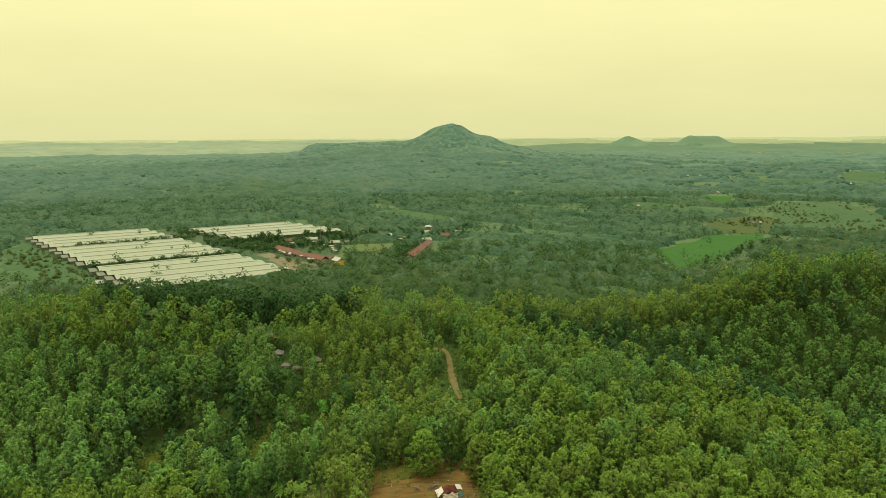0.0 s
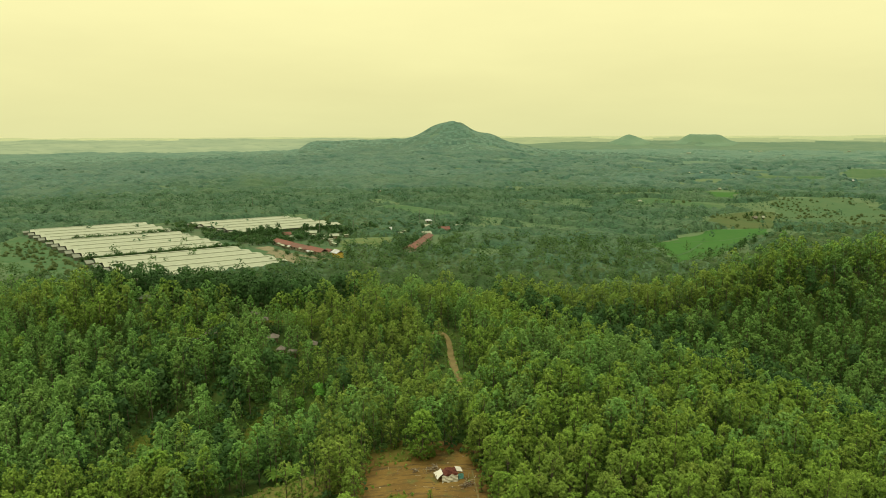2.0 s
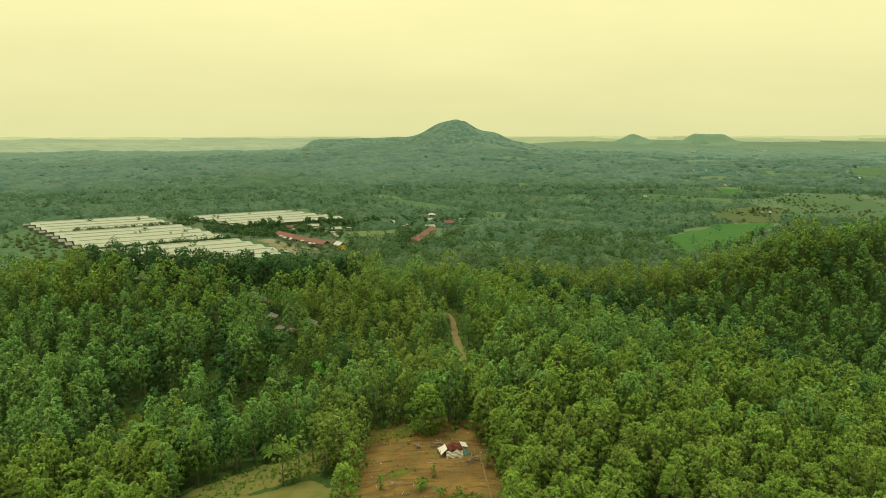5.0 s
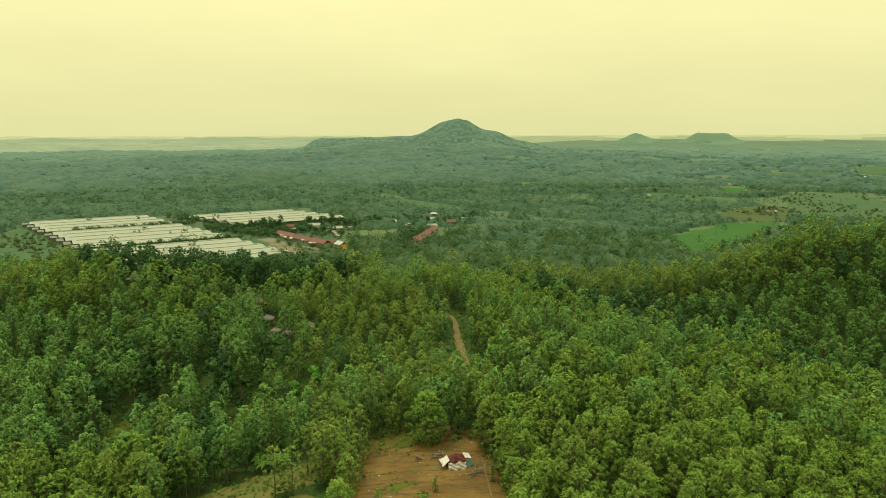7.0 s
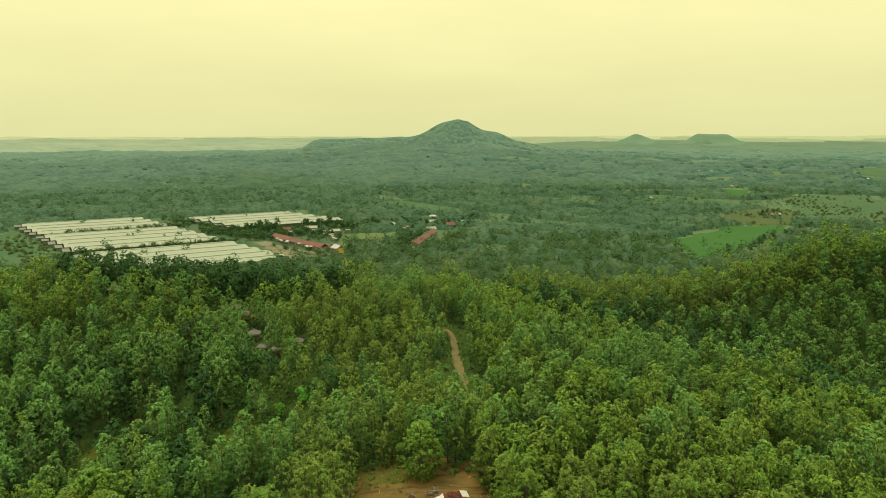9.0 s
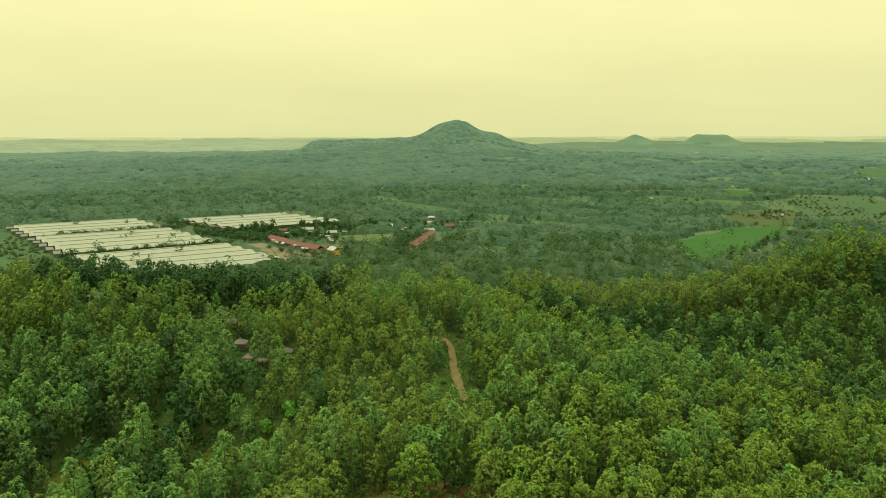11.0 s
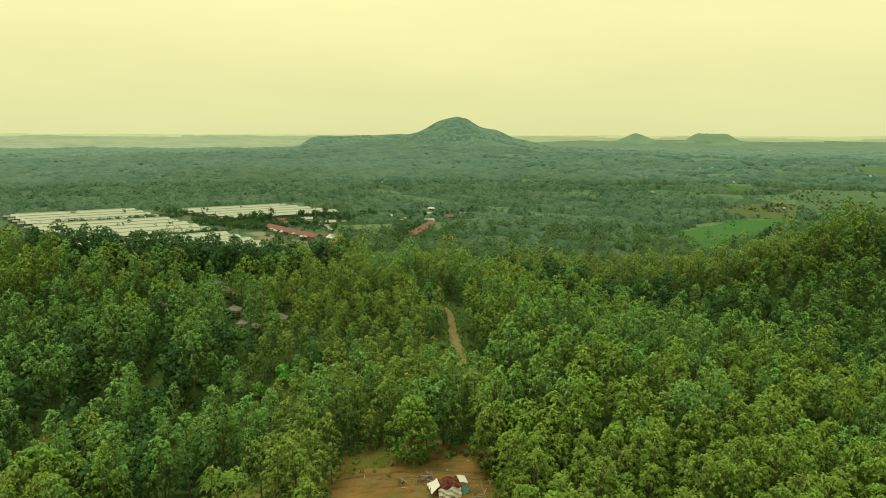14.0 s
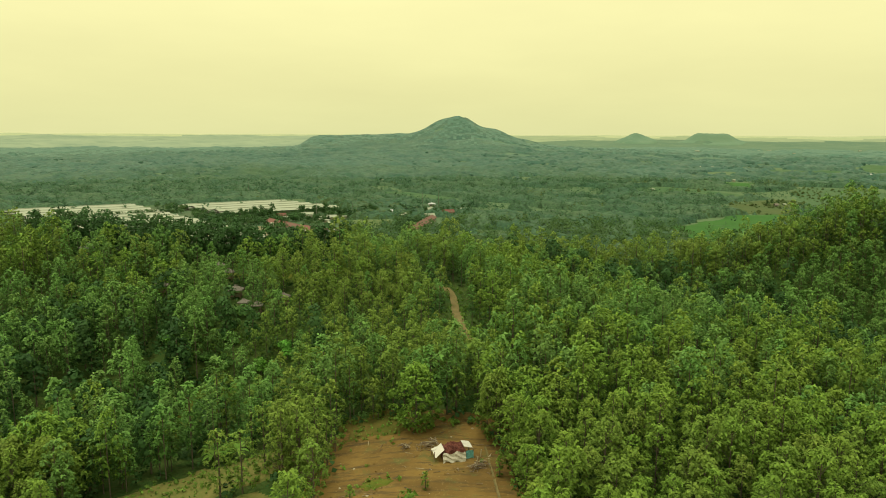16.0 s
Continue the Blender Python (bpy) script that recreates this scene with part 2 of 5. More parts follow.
def height(x, y):
    x, y = np.asarray(x, float), np.asarray(y, float)
    r = np.hypot(x, y)
    back = 1 - sstep(0, 130, y - crest(x) - 6)
    skirt = back * (1 - sstep(350, 700, np.abs(x))) * sstep(-700, -300, y)
    z = 20 * skirt
    amp = 12.5 - 2.5 * bell(x, 20, 28) - 1.0 * bell(x, 48, 22) + 8.3 * sstep(70, 112, x) + 4.0 * bell(x, -80, 30)
    front = np.where(x < 0, 45, 45 - 15 * sstep(0, 40, x) - 9 * sstep(60, 95, x))
    off = y - crest(x)
    z = z + amp * np.where(off < 0, np.exp(-((off / front) ** 2)), bell(off, 0, 46)) * sstep(-700, -300, y) * (1 - sstep(300, 600, np.abs(x)))
    wide = np.where(x < 0, 30, 55)
    z = z + 7.5 * np.exp(-((x / wide) ** 2)) * sstep(20, 90, y) * (1 - sstep(165, 215, y))
    z = z + 3.5 * bell(x, 38, 22) * bell(y, 132, 24)
    z = z + 4.0 * bell(x, -36, 18) * bell(y, 160, 16)
    z = z - 1.0 * sstep(-100, -125, x) * bell(y, 205, 40) - 2.5 * bell(x, -78, 16) * bell(y, 148, 20)
    z = z - 3.5 * bell(x, -42, 22) * bell(y, 132, 20)
    z = z - 2.5 * bell(x, -18, 45) * sstep(149, 163, y) * (1 - sstep(178, 194, y))
    z = z - 5.0 * np.exp(-((to_line(x, y, VALLEY_RIGHT) / 16) ** 2)) + 0.9 * bell(x, 66, 16) * bell(y, 152, 18)
    z = z + 0.8 * waves(x, y, 38, 3) * (1 - sstep(240, 330, y)) * sstep(8, 16, np.hypot(x - 0, y - 106))
    far = sstep(620, 1100, r)
    z = z + far * 5.0 * (waves(x, y, 420, 5) + 0.6)
    z = z + far * 2.0 * waves(x, y, 130, 9)
    # the far hills
    d = np.sqrt((x - 27) ** 2 + ((y - 2310) * 0.9) ** 2 + 17 ** 2) - 17
    cone = 119.5 * np.exp(-((d / 200) ** 1.16))
    ridge = 60 * sstep(-520, -430, x) * (1 - sstep(-60, 160, x)) * bell(y, 2310, 240)
    apron = 34 * np.exp(-(((x + 60) / 640) ** 2) - ((y - 2260) / 420) ** 2)
    rough = (1 + 0.05 * waves(x, y, 90, 21))
    z = z + np.maximum(np.maximum(cone, ridge) * rough, apron)
    d2 = np.hypot(x - 957, y - 3590)
    z = z + 40 * np.exp(-((d2 / 70) ** 1.5)) + 14 * bell(x, 1000, 420) * bell(y, 3590, 300)
    d3 = np.hypot((x - 1345) * 0.75, y - 3590)
    z = z + 38 * (1 - sstep(45, 115, d3)) * rough + 8 * bell(x, 1560, 120) * bell(y, 3590, 200)
    z = z + 66 * sstep(3150, 4940, r)
    return z


def spot(x, y, up=0.0):
    return Vector((x, y, float(height(x, y)) + up))


# ---- mesh helpers ----
def mesh_of(name, verts, faces, mat, smooth=False):
    me = bpy.data.meshes.new(name)
    me.from_pydata([tuple(v) for v in verts], [], faces)
    for m in mat if isinstance(mat, (list, tuple)) else [mat]:
        me.materials.append(m)
    if smooth:
        me.polygons.foreach_set("use_smooth", [True] * len(me.polygons))
    me.update()
    return me


def flat(corners):
    """Corners of quads, each with its quad's own normal beside it."""
    q = np.asarray(corners, float).reshape(-1, 4, 3)
    n = np.cross(q[:, 2] - q[:, 0], q[:, 3] - q[:, 1])
    n /= np.linalg.norm(n, axis=1)[:, None] + 1e-9
    return np.concatenate([q, np.repeat(n[:, None], 4, 1), np.zeros((len(q), 4, 1))], 2).reshape(-1, 7)


def facing(quads, normals, paleness=None):
    """Corners of leaf quads, turned to face along the given normals, with those normals beside them for soft shading,
    and how pale each leaf is painted (0 old and low, 1 new and lit from the sky)."""
    q = np.asarray(quads, float).reshape(-1, 4, 3)
    n = normals / (np.linalg.norm(normals, axis=1)[:, None] + 1e-9)
    back = np.einsum("ij,ij->i", np.cross(q[:, 2] - q[:, 0], q[:, 3] - q[:, 1]), n) < 0
    q[back] = q[back][:, ::-1]
    paleness = np.zeros(len(q)) if paleness is None else paleness
    return np.concatenate([q, np.repeat(n[:, None], 4, 1), np.repeat(paleness[:, None, None], 4, 1)], 2).reshape(-1, 7)


def quads_mesh(name, corners, mats, index=None, tone=None):
    """A mesh of loose quads, from rows of a corner and its normal."""
    c = np.asarray(corners, np.float32)
    n = len(c) // 4
    me = bpy.data.meshes.new(name)
    me.vertices.add(len(c))
    me.vertices.foreach_set("co", np.ascontiguousarray(c[:, :3]).ravel())
    me.loops.add(len(c))
    me.loops.foreach_set("vertex_index", np.arange(len(c), dtype=np.int32))
    me.polygons.add(n)
    me.polygons.foreach_set("loop_start", np.arange(0, len(c), 4, dtype=np.int32))
    for m in mats:
        me.materials.append(m)
    if index is not None:
        me.polygons.foreach_set("material_index", np.asarray(index, np.int32))
    me.update(calc_edges=True)
    me.attributes.new("custom_normal", "FLOAT_VECTOR", "POINT").data.foreach_set("vector", np.ascontiguousarray(c[:, 3:6]).ravel())
    me.attributes.new("fresh_lit_leaf", "FLOAT", "FACE").data.foreach_set("value", np.ascontiguousarray(c[::4, 6]))
    if tone is not None:
        me.attributes.new("tree_tone", "FLOAT", "FACE").data.foreach_set("value", np.asarray(tone, np.float32))
    me.update()
    return me


def part(name, bm, mat, parent, label=""):
    me = bm if isinstance(bm, bpy.types.Mesh) else bpy.data.meshes.new(name)
    if me is not bm:
        bm.to_mesh(me)
        bm.free()
        me.materials.append(mat)
    ob = new(name, me)
    ob.parent = parent
    return tagged(ob, label)


def thing(name, at, turn=0.0, label="", category="", group="", kind=""):
    ob = new(name)
    ob.empty_display_size = 0.5
    ob.matrix_world = Matrix.Translation(at) @ pose(0, 0, 0, 0, 0, turn)
    return tagged(ob, label, category, group, kind)


def box_bm(size, at=(0, 0, 0), turn=(0, 0, 0), bevel=0.0):
    bm = bmesh.new()
    bmesh.ops.create_cube(bm, size=1.0)
    bmesh.ops.scale(bm, vec=size, verts=bm.verts)
    if bevel:
        bmesh.ops.bevel(bm, geom=bm.edges[:], offset=bevel, segments=1, affect="EDGES")
    bmesh.ops.transform(bm, matrix=pose(*at, *turn), verts=bm.verts)
    return bm


def prism_bm(section, x0, x1):
    """A section of (y, z) points drawn out from x0 to x1."""
    bm = bmesh.new()
    a = [bm.verts.new((x0, y, z)) for y, z in section]
    b = [bm.verts.new((x1, y, z)) for y, z in section]
    n = len(section)
    for k in range(n):
        bm.faces.new((a[k], a[(k + 1) % n], b[(k + 1) % n], b[k]))
    bm.faces.new(a[::-1])
    bm.faces.new(b)
    bmesh.ops.recalc_face_normals(bm, faces=bm.faces[:])
    return bm


def drape(name, outline, mat, step, up, rag, label, category, seed, uneven=0.0):
    """A patch of ground cover inside an outline, lying on the land, with an uneven edge."""
    o = np.array(outline, float)
    x0, y0 = o.min(0) - rag
    x1, y1 = o.max(0) + rag
    nx, ny = max(2, int((x1 - x0) / step)), max(2, int((y1 - y0) / step))
    gx, gy = np.meshgrid(np.linspace(x0, x1, nx), np.linspace(y0, y1, ny))
    inside = np.zeros(gx.shape, bool)
    px, py = gx + rag * waves(gx, gy, rag * 9, seed), gy + rag * waves(gx, gy, rag * 8, seed + 1)
    for k in range(len(o)):
        (ax, ay), (bx, by) = o[k], o[(k + 1) % len(o)]
        cross = ((ay > py) != (by > py)) & (px < (bx - ax) * (py - ay) / (by - ay + 1e-9) + ax)
        inside ^= cross
    faces = []
    for j in range(ny - 1):
        for i in range(nx - 1):
            if inside[j, i] and inside[j + 1, i] and inside[j, i + 1] and inside[j + 1, i + 1]:
                faces.append((j * nx + i, j * nx + i + 1, (j + 1) * nx + i + 1, (j + 1) * nx + i))
    count = np.bincount(np.array(faces).ravel(), minlength=nx * ny).reshape(ny, nx)
    z = height(gx, gy) + np.where(count == 4, up, -0.35 * up - 0.03)
    z = z + uneven * (0.5 * waves(gx * 0.5, gy * 1.5, 2.6, 23) + 0.4 * waves(gx, gy, 1.3, 24)) * (count == 4)
    used = sorted({k for f in faces for k in f})
    place = {k: n for n, k in enumerate(used)}
    verts = [(gx.flat[k], gy.flat[k], z.flat[k]) for k in used]
    me = mesh_of(name, verts, [tuple(place[k] for k in f) for f in faces], mat, True)
    return tagged(new(name, me), label, category, kind="structure")


def strip(name, line, width, mat, up, label, category):
    """A track along a line, lying on the land."""
    pts = []
    for (ax, ay), (bx, by) in zip(line, line[1:]):
        n = max(2, int(math.hypot(bx - ax, by - ay) / 1.5))
        pts += [(ax + (bx - ax) * k / n, ay + (by - ay) * k / n) for k in range(n)]
    pts.append(line[-1])
    p = np.array(pts)
    for _ in range(3):
        p[1:-1] = 0.25 * p[:-2] + 0.5 * p[1:-1] + 0.25 * p[2:]
    d = np.gradient(p, axis=0)
    d /= np.linalg.norm(d, axis=1)[:, None]
    side = np.stack([d[:, 1], -d[:, 0]], 1)
    w = width * (1 + 0.25 * waves(p[:, 0], p[:, 1], 9, 4))[:, None]
    rows = [p + side * w * k for k in (-0.5, -0.2, 0.2, 0.5)]
    lift = (0.02, -0.02, -0.02, 0.02)
    verts = [(q[0], q[1], float(height(q[0], q[1])) + up + l) for row, l in zip(rows, lift) for q in row]
    n = len(p)
    faces = [(r * n + k, r * n + k + 1, (r + 1) * n + k + 1, (r + 1) * n + k) for r in range(3) for k in range(n - 1)]
    return tagged(new(name, mesh_of(name, verts, faces, mat, True)), label, category, kind="structure")


# ---- ground ----
def build_ground():
    front = np.arange(-48, 48.01, 0.6)
    rest = np.arange(54, 312, 6.0)
    az = np.radians(np.concatenate([front, rest]))
    radii = [0.0]
    rad = 6.0
    while rad < 4940:
        radii.append(rad)
        rad += 6 if rad < 80 else 2.5 if rad < 260 else max(6.0, rad * 0.02)
    radii.append(4945)
    verts, faces, n = [(0, 0, float(height(0, 0)))], [], len(az)
    for rad in radii[1:]:
        x, y = rad * np.sin(az), rad * np.cos(az)
        verts += list(zip(x, y, height(x, y)))
    for k in range(n):
        faces.append((0, 1 + (k + 1) % n, 1 + k))
    for j in range(len(radii) - 2):
        a, b = 1 + j * n, 1 + (j + 1) * n
        for k in range(n):
            q = (k + 1) % n
            faces.append((a + k, a + q, b + q, b + k))
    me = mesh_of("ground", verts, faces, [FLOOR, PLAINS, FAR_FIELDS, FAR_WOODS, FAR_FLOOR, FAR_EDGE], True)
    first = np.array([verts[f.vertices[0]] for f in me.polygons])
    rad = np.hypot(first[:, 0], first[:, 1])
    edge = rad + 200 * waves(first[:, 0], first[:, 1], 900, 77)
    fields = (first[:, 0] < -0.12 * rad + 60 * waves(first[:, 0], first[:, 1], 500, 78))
    # outer rings take the ground colours that have haze painted in
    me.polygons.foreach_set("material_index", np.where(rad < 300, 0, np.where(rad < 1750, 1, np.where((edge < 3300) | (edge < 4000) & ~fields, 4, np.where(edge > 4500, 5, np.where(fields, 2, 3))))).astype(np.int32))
    me.update()
    return tagged(new("ground", me), "wooded hill falling to a wide green plain", "ground", kind="structure")


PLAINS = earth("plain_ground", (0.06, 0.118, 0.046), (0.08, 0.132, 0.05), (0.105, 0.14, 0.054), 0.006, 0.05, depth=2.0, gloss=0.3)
# far grounds: haze put into the colour, paler towards the horizon
FAR_FLOOR = earth("hazed_wood_floor", (0.075, 0.14, 0.082), (0.095, 0.158, 0.09), (0.115, 0.172, 0.095), 0.005, 0.02, depth=4.0, gloss=0.3)
FAR_FIELDS = earth("hazed_pale_fields", (0.19, 0.25, 0.16), (0.24, 0.295, 0.185), (0.14, 0.205, 0.13), 0.0035, 0.01, depth=1.0, gloss=0.3)
FAR_WOODS = earth("hazed_wooded_plain", (0.205, 0.257, 0.147), (0.24, 0.292, 0.16), (0.275, 0.318, 0.177), 0.004, 0.012, depth=1.0, gloss=0.3)
FAR_EDGE = earth("hazed_horizon_land", (0.32, 0.36, 0.2), (0.37, 0.4, 0.22), (0.28, 0.33, 0.185), 0.004, 0.01, depth=1.0, gloss=0.3)
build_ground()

TRACK_LINE = [(-2.4, 171.6), (-0.4, 171.4), (1.0, 169.6), (1.9, 164.5), (2.05, 158), (2.5, 150.5), (3.3, 145.5), (4.0, 142.5)]
CLEARING = [(-11, 80), (-12.5, 104), (-13, 112), (-11.5, 116.5), (-5, 117.5), (1, 115.5), (5, 112), (7, 106), (7.6, 97), (7, 80)]
SLIP_FRONT = [(-38, 82), (-13, 82), (-13, 100), (-20, 105), (-30, 104), (-38, 104)]
TURF = [(-12.5, 112), (-13, 121), (-4, 122), (0, 118), (-3, 114.5), (-8, 113)]
GRASS_SLIP = [(-41, 106), (-36, 111), (-30, 115), (-24.5, 117.5), (-18, 116), (-13, 112), (-13, 106), (-22, 106.5), (-30, 103.5), (-38, 103)]
GLADE = [(-41, 130), (-41, 140), (-38, 145), (-35, 141), (-34, 133), (-37, 128)]
GLADE_LEFT = [(-64, 131), (-62, 138), (-58, 142), (-54, 138), (-58, 130)]
EARTH = [(-15, 80), (-15.5, 104), (-15, 113), (-12, 119), (-5, 121), (3, 120), (9, 116), (11, 108), (11, 97), (10, 80)]
drape("dirt_clearing", EARTH, DIRT, 0.35, 0.14, 0.6, "bare brown earth clearing on the hilltop", "bare ground", 31, 0.12)
drape("turf", TURF, TURF_EARTH, 0.35, 0.32, 0.9, "thin turf along the edge of the clearing", "grass", 37)
drape("grass_slip", GRASS_SLIP, SLIP_EARTH, 0.35, 0.14, 0.8, "pale trodden grass running off the clearing", "grass", 33)
drape("grass_slip", SLIP_FRONT, SLIP_EARTH, 0.45, 0.1, 1.2, "pale trodden grass slope below the clearing", "grass", 34)
drape("grass_glade", GLADE, GRASS, 0.5, 0.1, 1.5, "rough grass glade between the trees", "grass", 35)
drape("grass_glade", GLADE_LEFT, GRASS, 0.5, 0.1, 1.5, "rough grass glade between the trees", "grass", 36)
CREST_STRIP = [(-52, 180.5), (-50, 185.5), (-36, 185.5), (-20, 185), (-17, 182), (-24, 180), (-38, 180.5)]
drape("grass_strip", CREST_STRIP, GRASS, 0.6, 0.1, 1.0, "trodden grass strip in front of the crest trees", "grass", 39)
PATCH = [(-9.8, 101.4), (-8, 103.2), (-5.2, 103.6), (-4.4, 102.6), (-6, 101), (-8.4, 100.6)]
drape("grass_patch", PATCH, GRASS, 0.3, 0.3, 0.6, "small grass patch left on the bare clearing", "grass", 38)
strip("dirt_track", TRACK_LINE, 1.6, TRACK, 0.18, "pale dirt track climbing through the trees", "track")

strip("foot_path", [(5.0, 109.8), (5.3, 107.6), (5.2, 105.6), (5.7, 103.2), (5.6, 100.4), (6.2, 97.5), (6.3, 94)], 0.28, TRACK, 0.2, "narrow pale footpath running down past the stack", "path")
FIELD_A = [(157, 516), (190, 550), (231, 594), (276, 603), (289, 599), (266, 551), (244, 532), (201, 479), (170, 451), (151, 426), (143, 435), (158, 489)]
FIELD_B = [(215, 830), (245, 850), (290, 812), (318, 765), (297, 727), (258, 770), (212, 792)]
FIELD_C = [(361, 968), (423, 973), (421, 938), (372, 873), (340, 804), (324, 817), (336, 890)]
LAWN = [(-84, 497), (-84, 548), (-58, 555), (-40, 561), (-39, 514), (-56, 496), (-75, 489)]
HEATH = [(242, 649), (287, 711), (333, 734), (350, 723), (337, 676), (290, 600), (257, 598), (233, 610)]
GRASS_RIGHT = [(324, 650), (331, 607), (383, 587), (471, 723), (491, 828), (459, 858), (373, 795)]
GRASS_LEFT = [(-356, 571), (-314, 540), (-254, 477), (-204, 415), (-210, 391), (-242, 395), (-295, 447), (-347, 528)]
SOIL_YARD = [(-141, 504), (-131, 514), (-101, 473), (-89, 442), (-104, 435), (-127, 480)]
FARM_O, FARM_U, FARM_V = Vector((-352, 580, 0)), Vector((0.848, 0.53, 0)), Vector((0.53, -0.848, 0))
FARM = [tuple((FARM_O + FARM_U * u + FARM_V * v)[:2]) for u, v in ((-14, -14), (112, -16), (240, 10), (250, 110), (170, 268), (30, 268))]
for name, outline, mat, label in (
        ("rice_field", FIELD_A, RICE, "bright green rice field in the plain"), ("pasture", FIELD_B, PASTURE, "open grassy field in the plain"),
        ("rice_field", FIELD_C, RICE, "bright green rice field in the plain"), ("lawn", LAWN, DRY_TURF, "pale green playing field beside the village"),
        ("heath", HEATH, HEATH_SOIL, "brownish dry slope round a farmhouse"), ("farmyard", FARM, YARD, "worn soil yard between the farm sheds"),
        ("grassland", GRASS_RIGHT, ROUGH_PASTURE, "pale olive open grassland beyond the rice field"), ("grassland", GRASS_LEFT, PASTURE, "rough green grassland beside the farm sheds")):
    drape(name, outline, mat, 2.5 if mat is not YARD else 5.0, 0.5, 4.0, label, "field", 41)
drape("soil_yard", SOIL_YARD, BARE_YARD, 1.5, 0.75, 2.0, "bare brown soil yard at the ends of the sheds", "bare ground", 43)
strip("farm_road", [(-124, 486), (-100, 470), (-84, 458), (-66, 440)], 5, BARE_YARD, 0.7, "pale earth road past the yellow house", "road")
for line in ([(150, 452), (172, 478), (196, 517)], [(163, 448), (205, 500), (262, 540)], [(176, 520), (215, 528), (262, 560)]):
    strip("paddy_bund", line, 1.5, PASTURE, 0.58, "pale grassy bund across the rice field", "bund")
PASTURES = [[(-81, 786), (-52, 803), (-16, 770), (11, 732), (12, 673), (-14, 678), (-48, 734), (-74, 755)], [(108, 647), (142, 667), (169, 654), (134, 630)],
            [(311, 649), (341, 666), (362, 634), (333, 610)], [(729, 1272), (949, 1613), (983, 1525), (775, 1199)], [(560, 960), (640, 1010), (700, 960), (610, 915)],
            [(40, 930), (90, 960), (140, 940), (100, 905)], [(520, 1240), (600, 1300), (720, 1260), (620, 1200)], [(-260, 405), (-300, 440), (-262, 458), (-228, 425)]]
for k, outline in enumerate(PASTURES):
    drape("pasture", outline, PASTURE, 3.5, 0.7, 5.0, "pale grassy strip between the woods", "field", 50 + k)


# ---- trees ----
def leaf_cards(base, way, length, width, droop, rng):
    """Rhombic leaves folded along the midrib: corners of quads, from arrays of bases and directions."""
    n = len(base)
    way = way / np.linalg.norm(way, axis=1)[:, None]
    up = np.tile([0, 0, 1.0], (n, 1))
    side = np.cross(way, up)
    side /= np.linalg.norm(side, axis=1)[:, None] + 1e-6
    roll = rng.uniform(-0.7, 0.7, n)[:, None]
    lift = np.cross(side, way)
    side = side * np.cos(roll) + lift * np.sin(roll)
    lift = np.cross(side, way)
    mid = base + way * length[:, None] * 0.5
    tip = base + way * length[:, None] - up * (droop * length)[:, None]
    fold = lift * (width * 0.22)[:, None]
    a = mid + side * width[:, None] * 0.5 + fold
    b = mid - side * width[:, None] * 0.5 + fold
    return np.stack([base, a, tip, b], 1)


def teak_leaves(rng, tall, shoots, per, size, spread=1.6, low=0.17):
    """A teak's crown: whorls of large leaves at the branch tips, spread over a tall ovoid head round a straight stem."""
    out, limbs = [], []
    foot_z = tall * low
    lean = rng.uniform(-0.12, 0.12, 2) * spread
    lobes = rng.uniform(0, math.tau, 3)
    lead = max(2, shoots // 25)
    for k in range(shoots):
        a = k * 2.4 + rng.uniform(-0.45, 0.45)
        if k < lead:
            h, reach = 0.92 + 0.1 * k / lead, spread * rng.uniform(0, 0.35)
        else:
            h = ((k - lead + 0.5) / (shoots - lead)) ** 0.85 * 0.97
            uneven = 1 + 0.14 * math.sin(2 * a + lobes[0] + 5 * h) + 0.12 * math.sin(3 * a + lobes[1] - 7 * h)
            reach = spread * (1 - h ** 2.8) ** 0.5 * (0.6 + 0.4 * min(1, h / 0.35)) * uneven * (0.45 + 0.6 * rng.uniform(0, 1) ** 0.45)
        out_way = np.array([math.cos(a), math.sin(a), 0.0])
        c = out_way * reach + (lean[0] * h, lean[1] * h, foot_z + (tall - foot_z) * h + 0.15 * rng.normal())
        limbs.append((np.array([0, 0, max(0.12 * tall, c[2] - 0.9 * reach - 0.2)]), c))
        turn = np.arange(per) * (math.tau / per) * 2.0 + rng.uniform(0, 6) + rng.uniform(-0.3, 0.3, per)
        tilt = rng.uniform(-0.25, 0.6, per)
        way = np.stack([np.cos(turn), np.sin(turn), tilt], 1) + 0.35 * out_way
        base = c - (0, 0, 0.22 * size) + (np.arange(per) / per - 0.5)[:, None] * (0, 0, 0.9 * size)
        scale = size * rng.uniform(0.65, 1.15, per)
        quads = leaf_cards(base, way, scale, scale * 0.58, rng.uniform(0.15, 0.5, per), rng)
        mid = quads.mean(1)
        whole = (mid - (0, 0, foot_z + 0.42 * (tall - foot_z))) / (spread, spread, 0.5 * (tall - foot_z))
        soft = 0.35 * way + 0.6 * whole + (0, 0, 0.45) + 0.22 * rng.normal(size=(per, 3))
        # paleness rises with height and upward tilt, as young and sky-lit leaves
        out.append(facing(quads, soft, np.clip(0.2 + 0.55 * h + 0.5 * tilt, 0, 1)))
    return np.concatenate(out), limbs


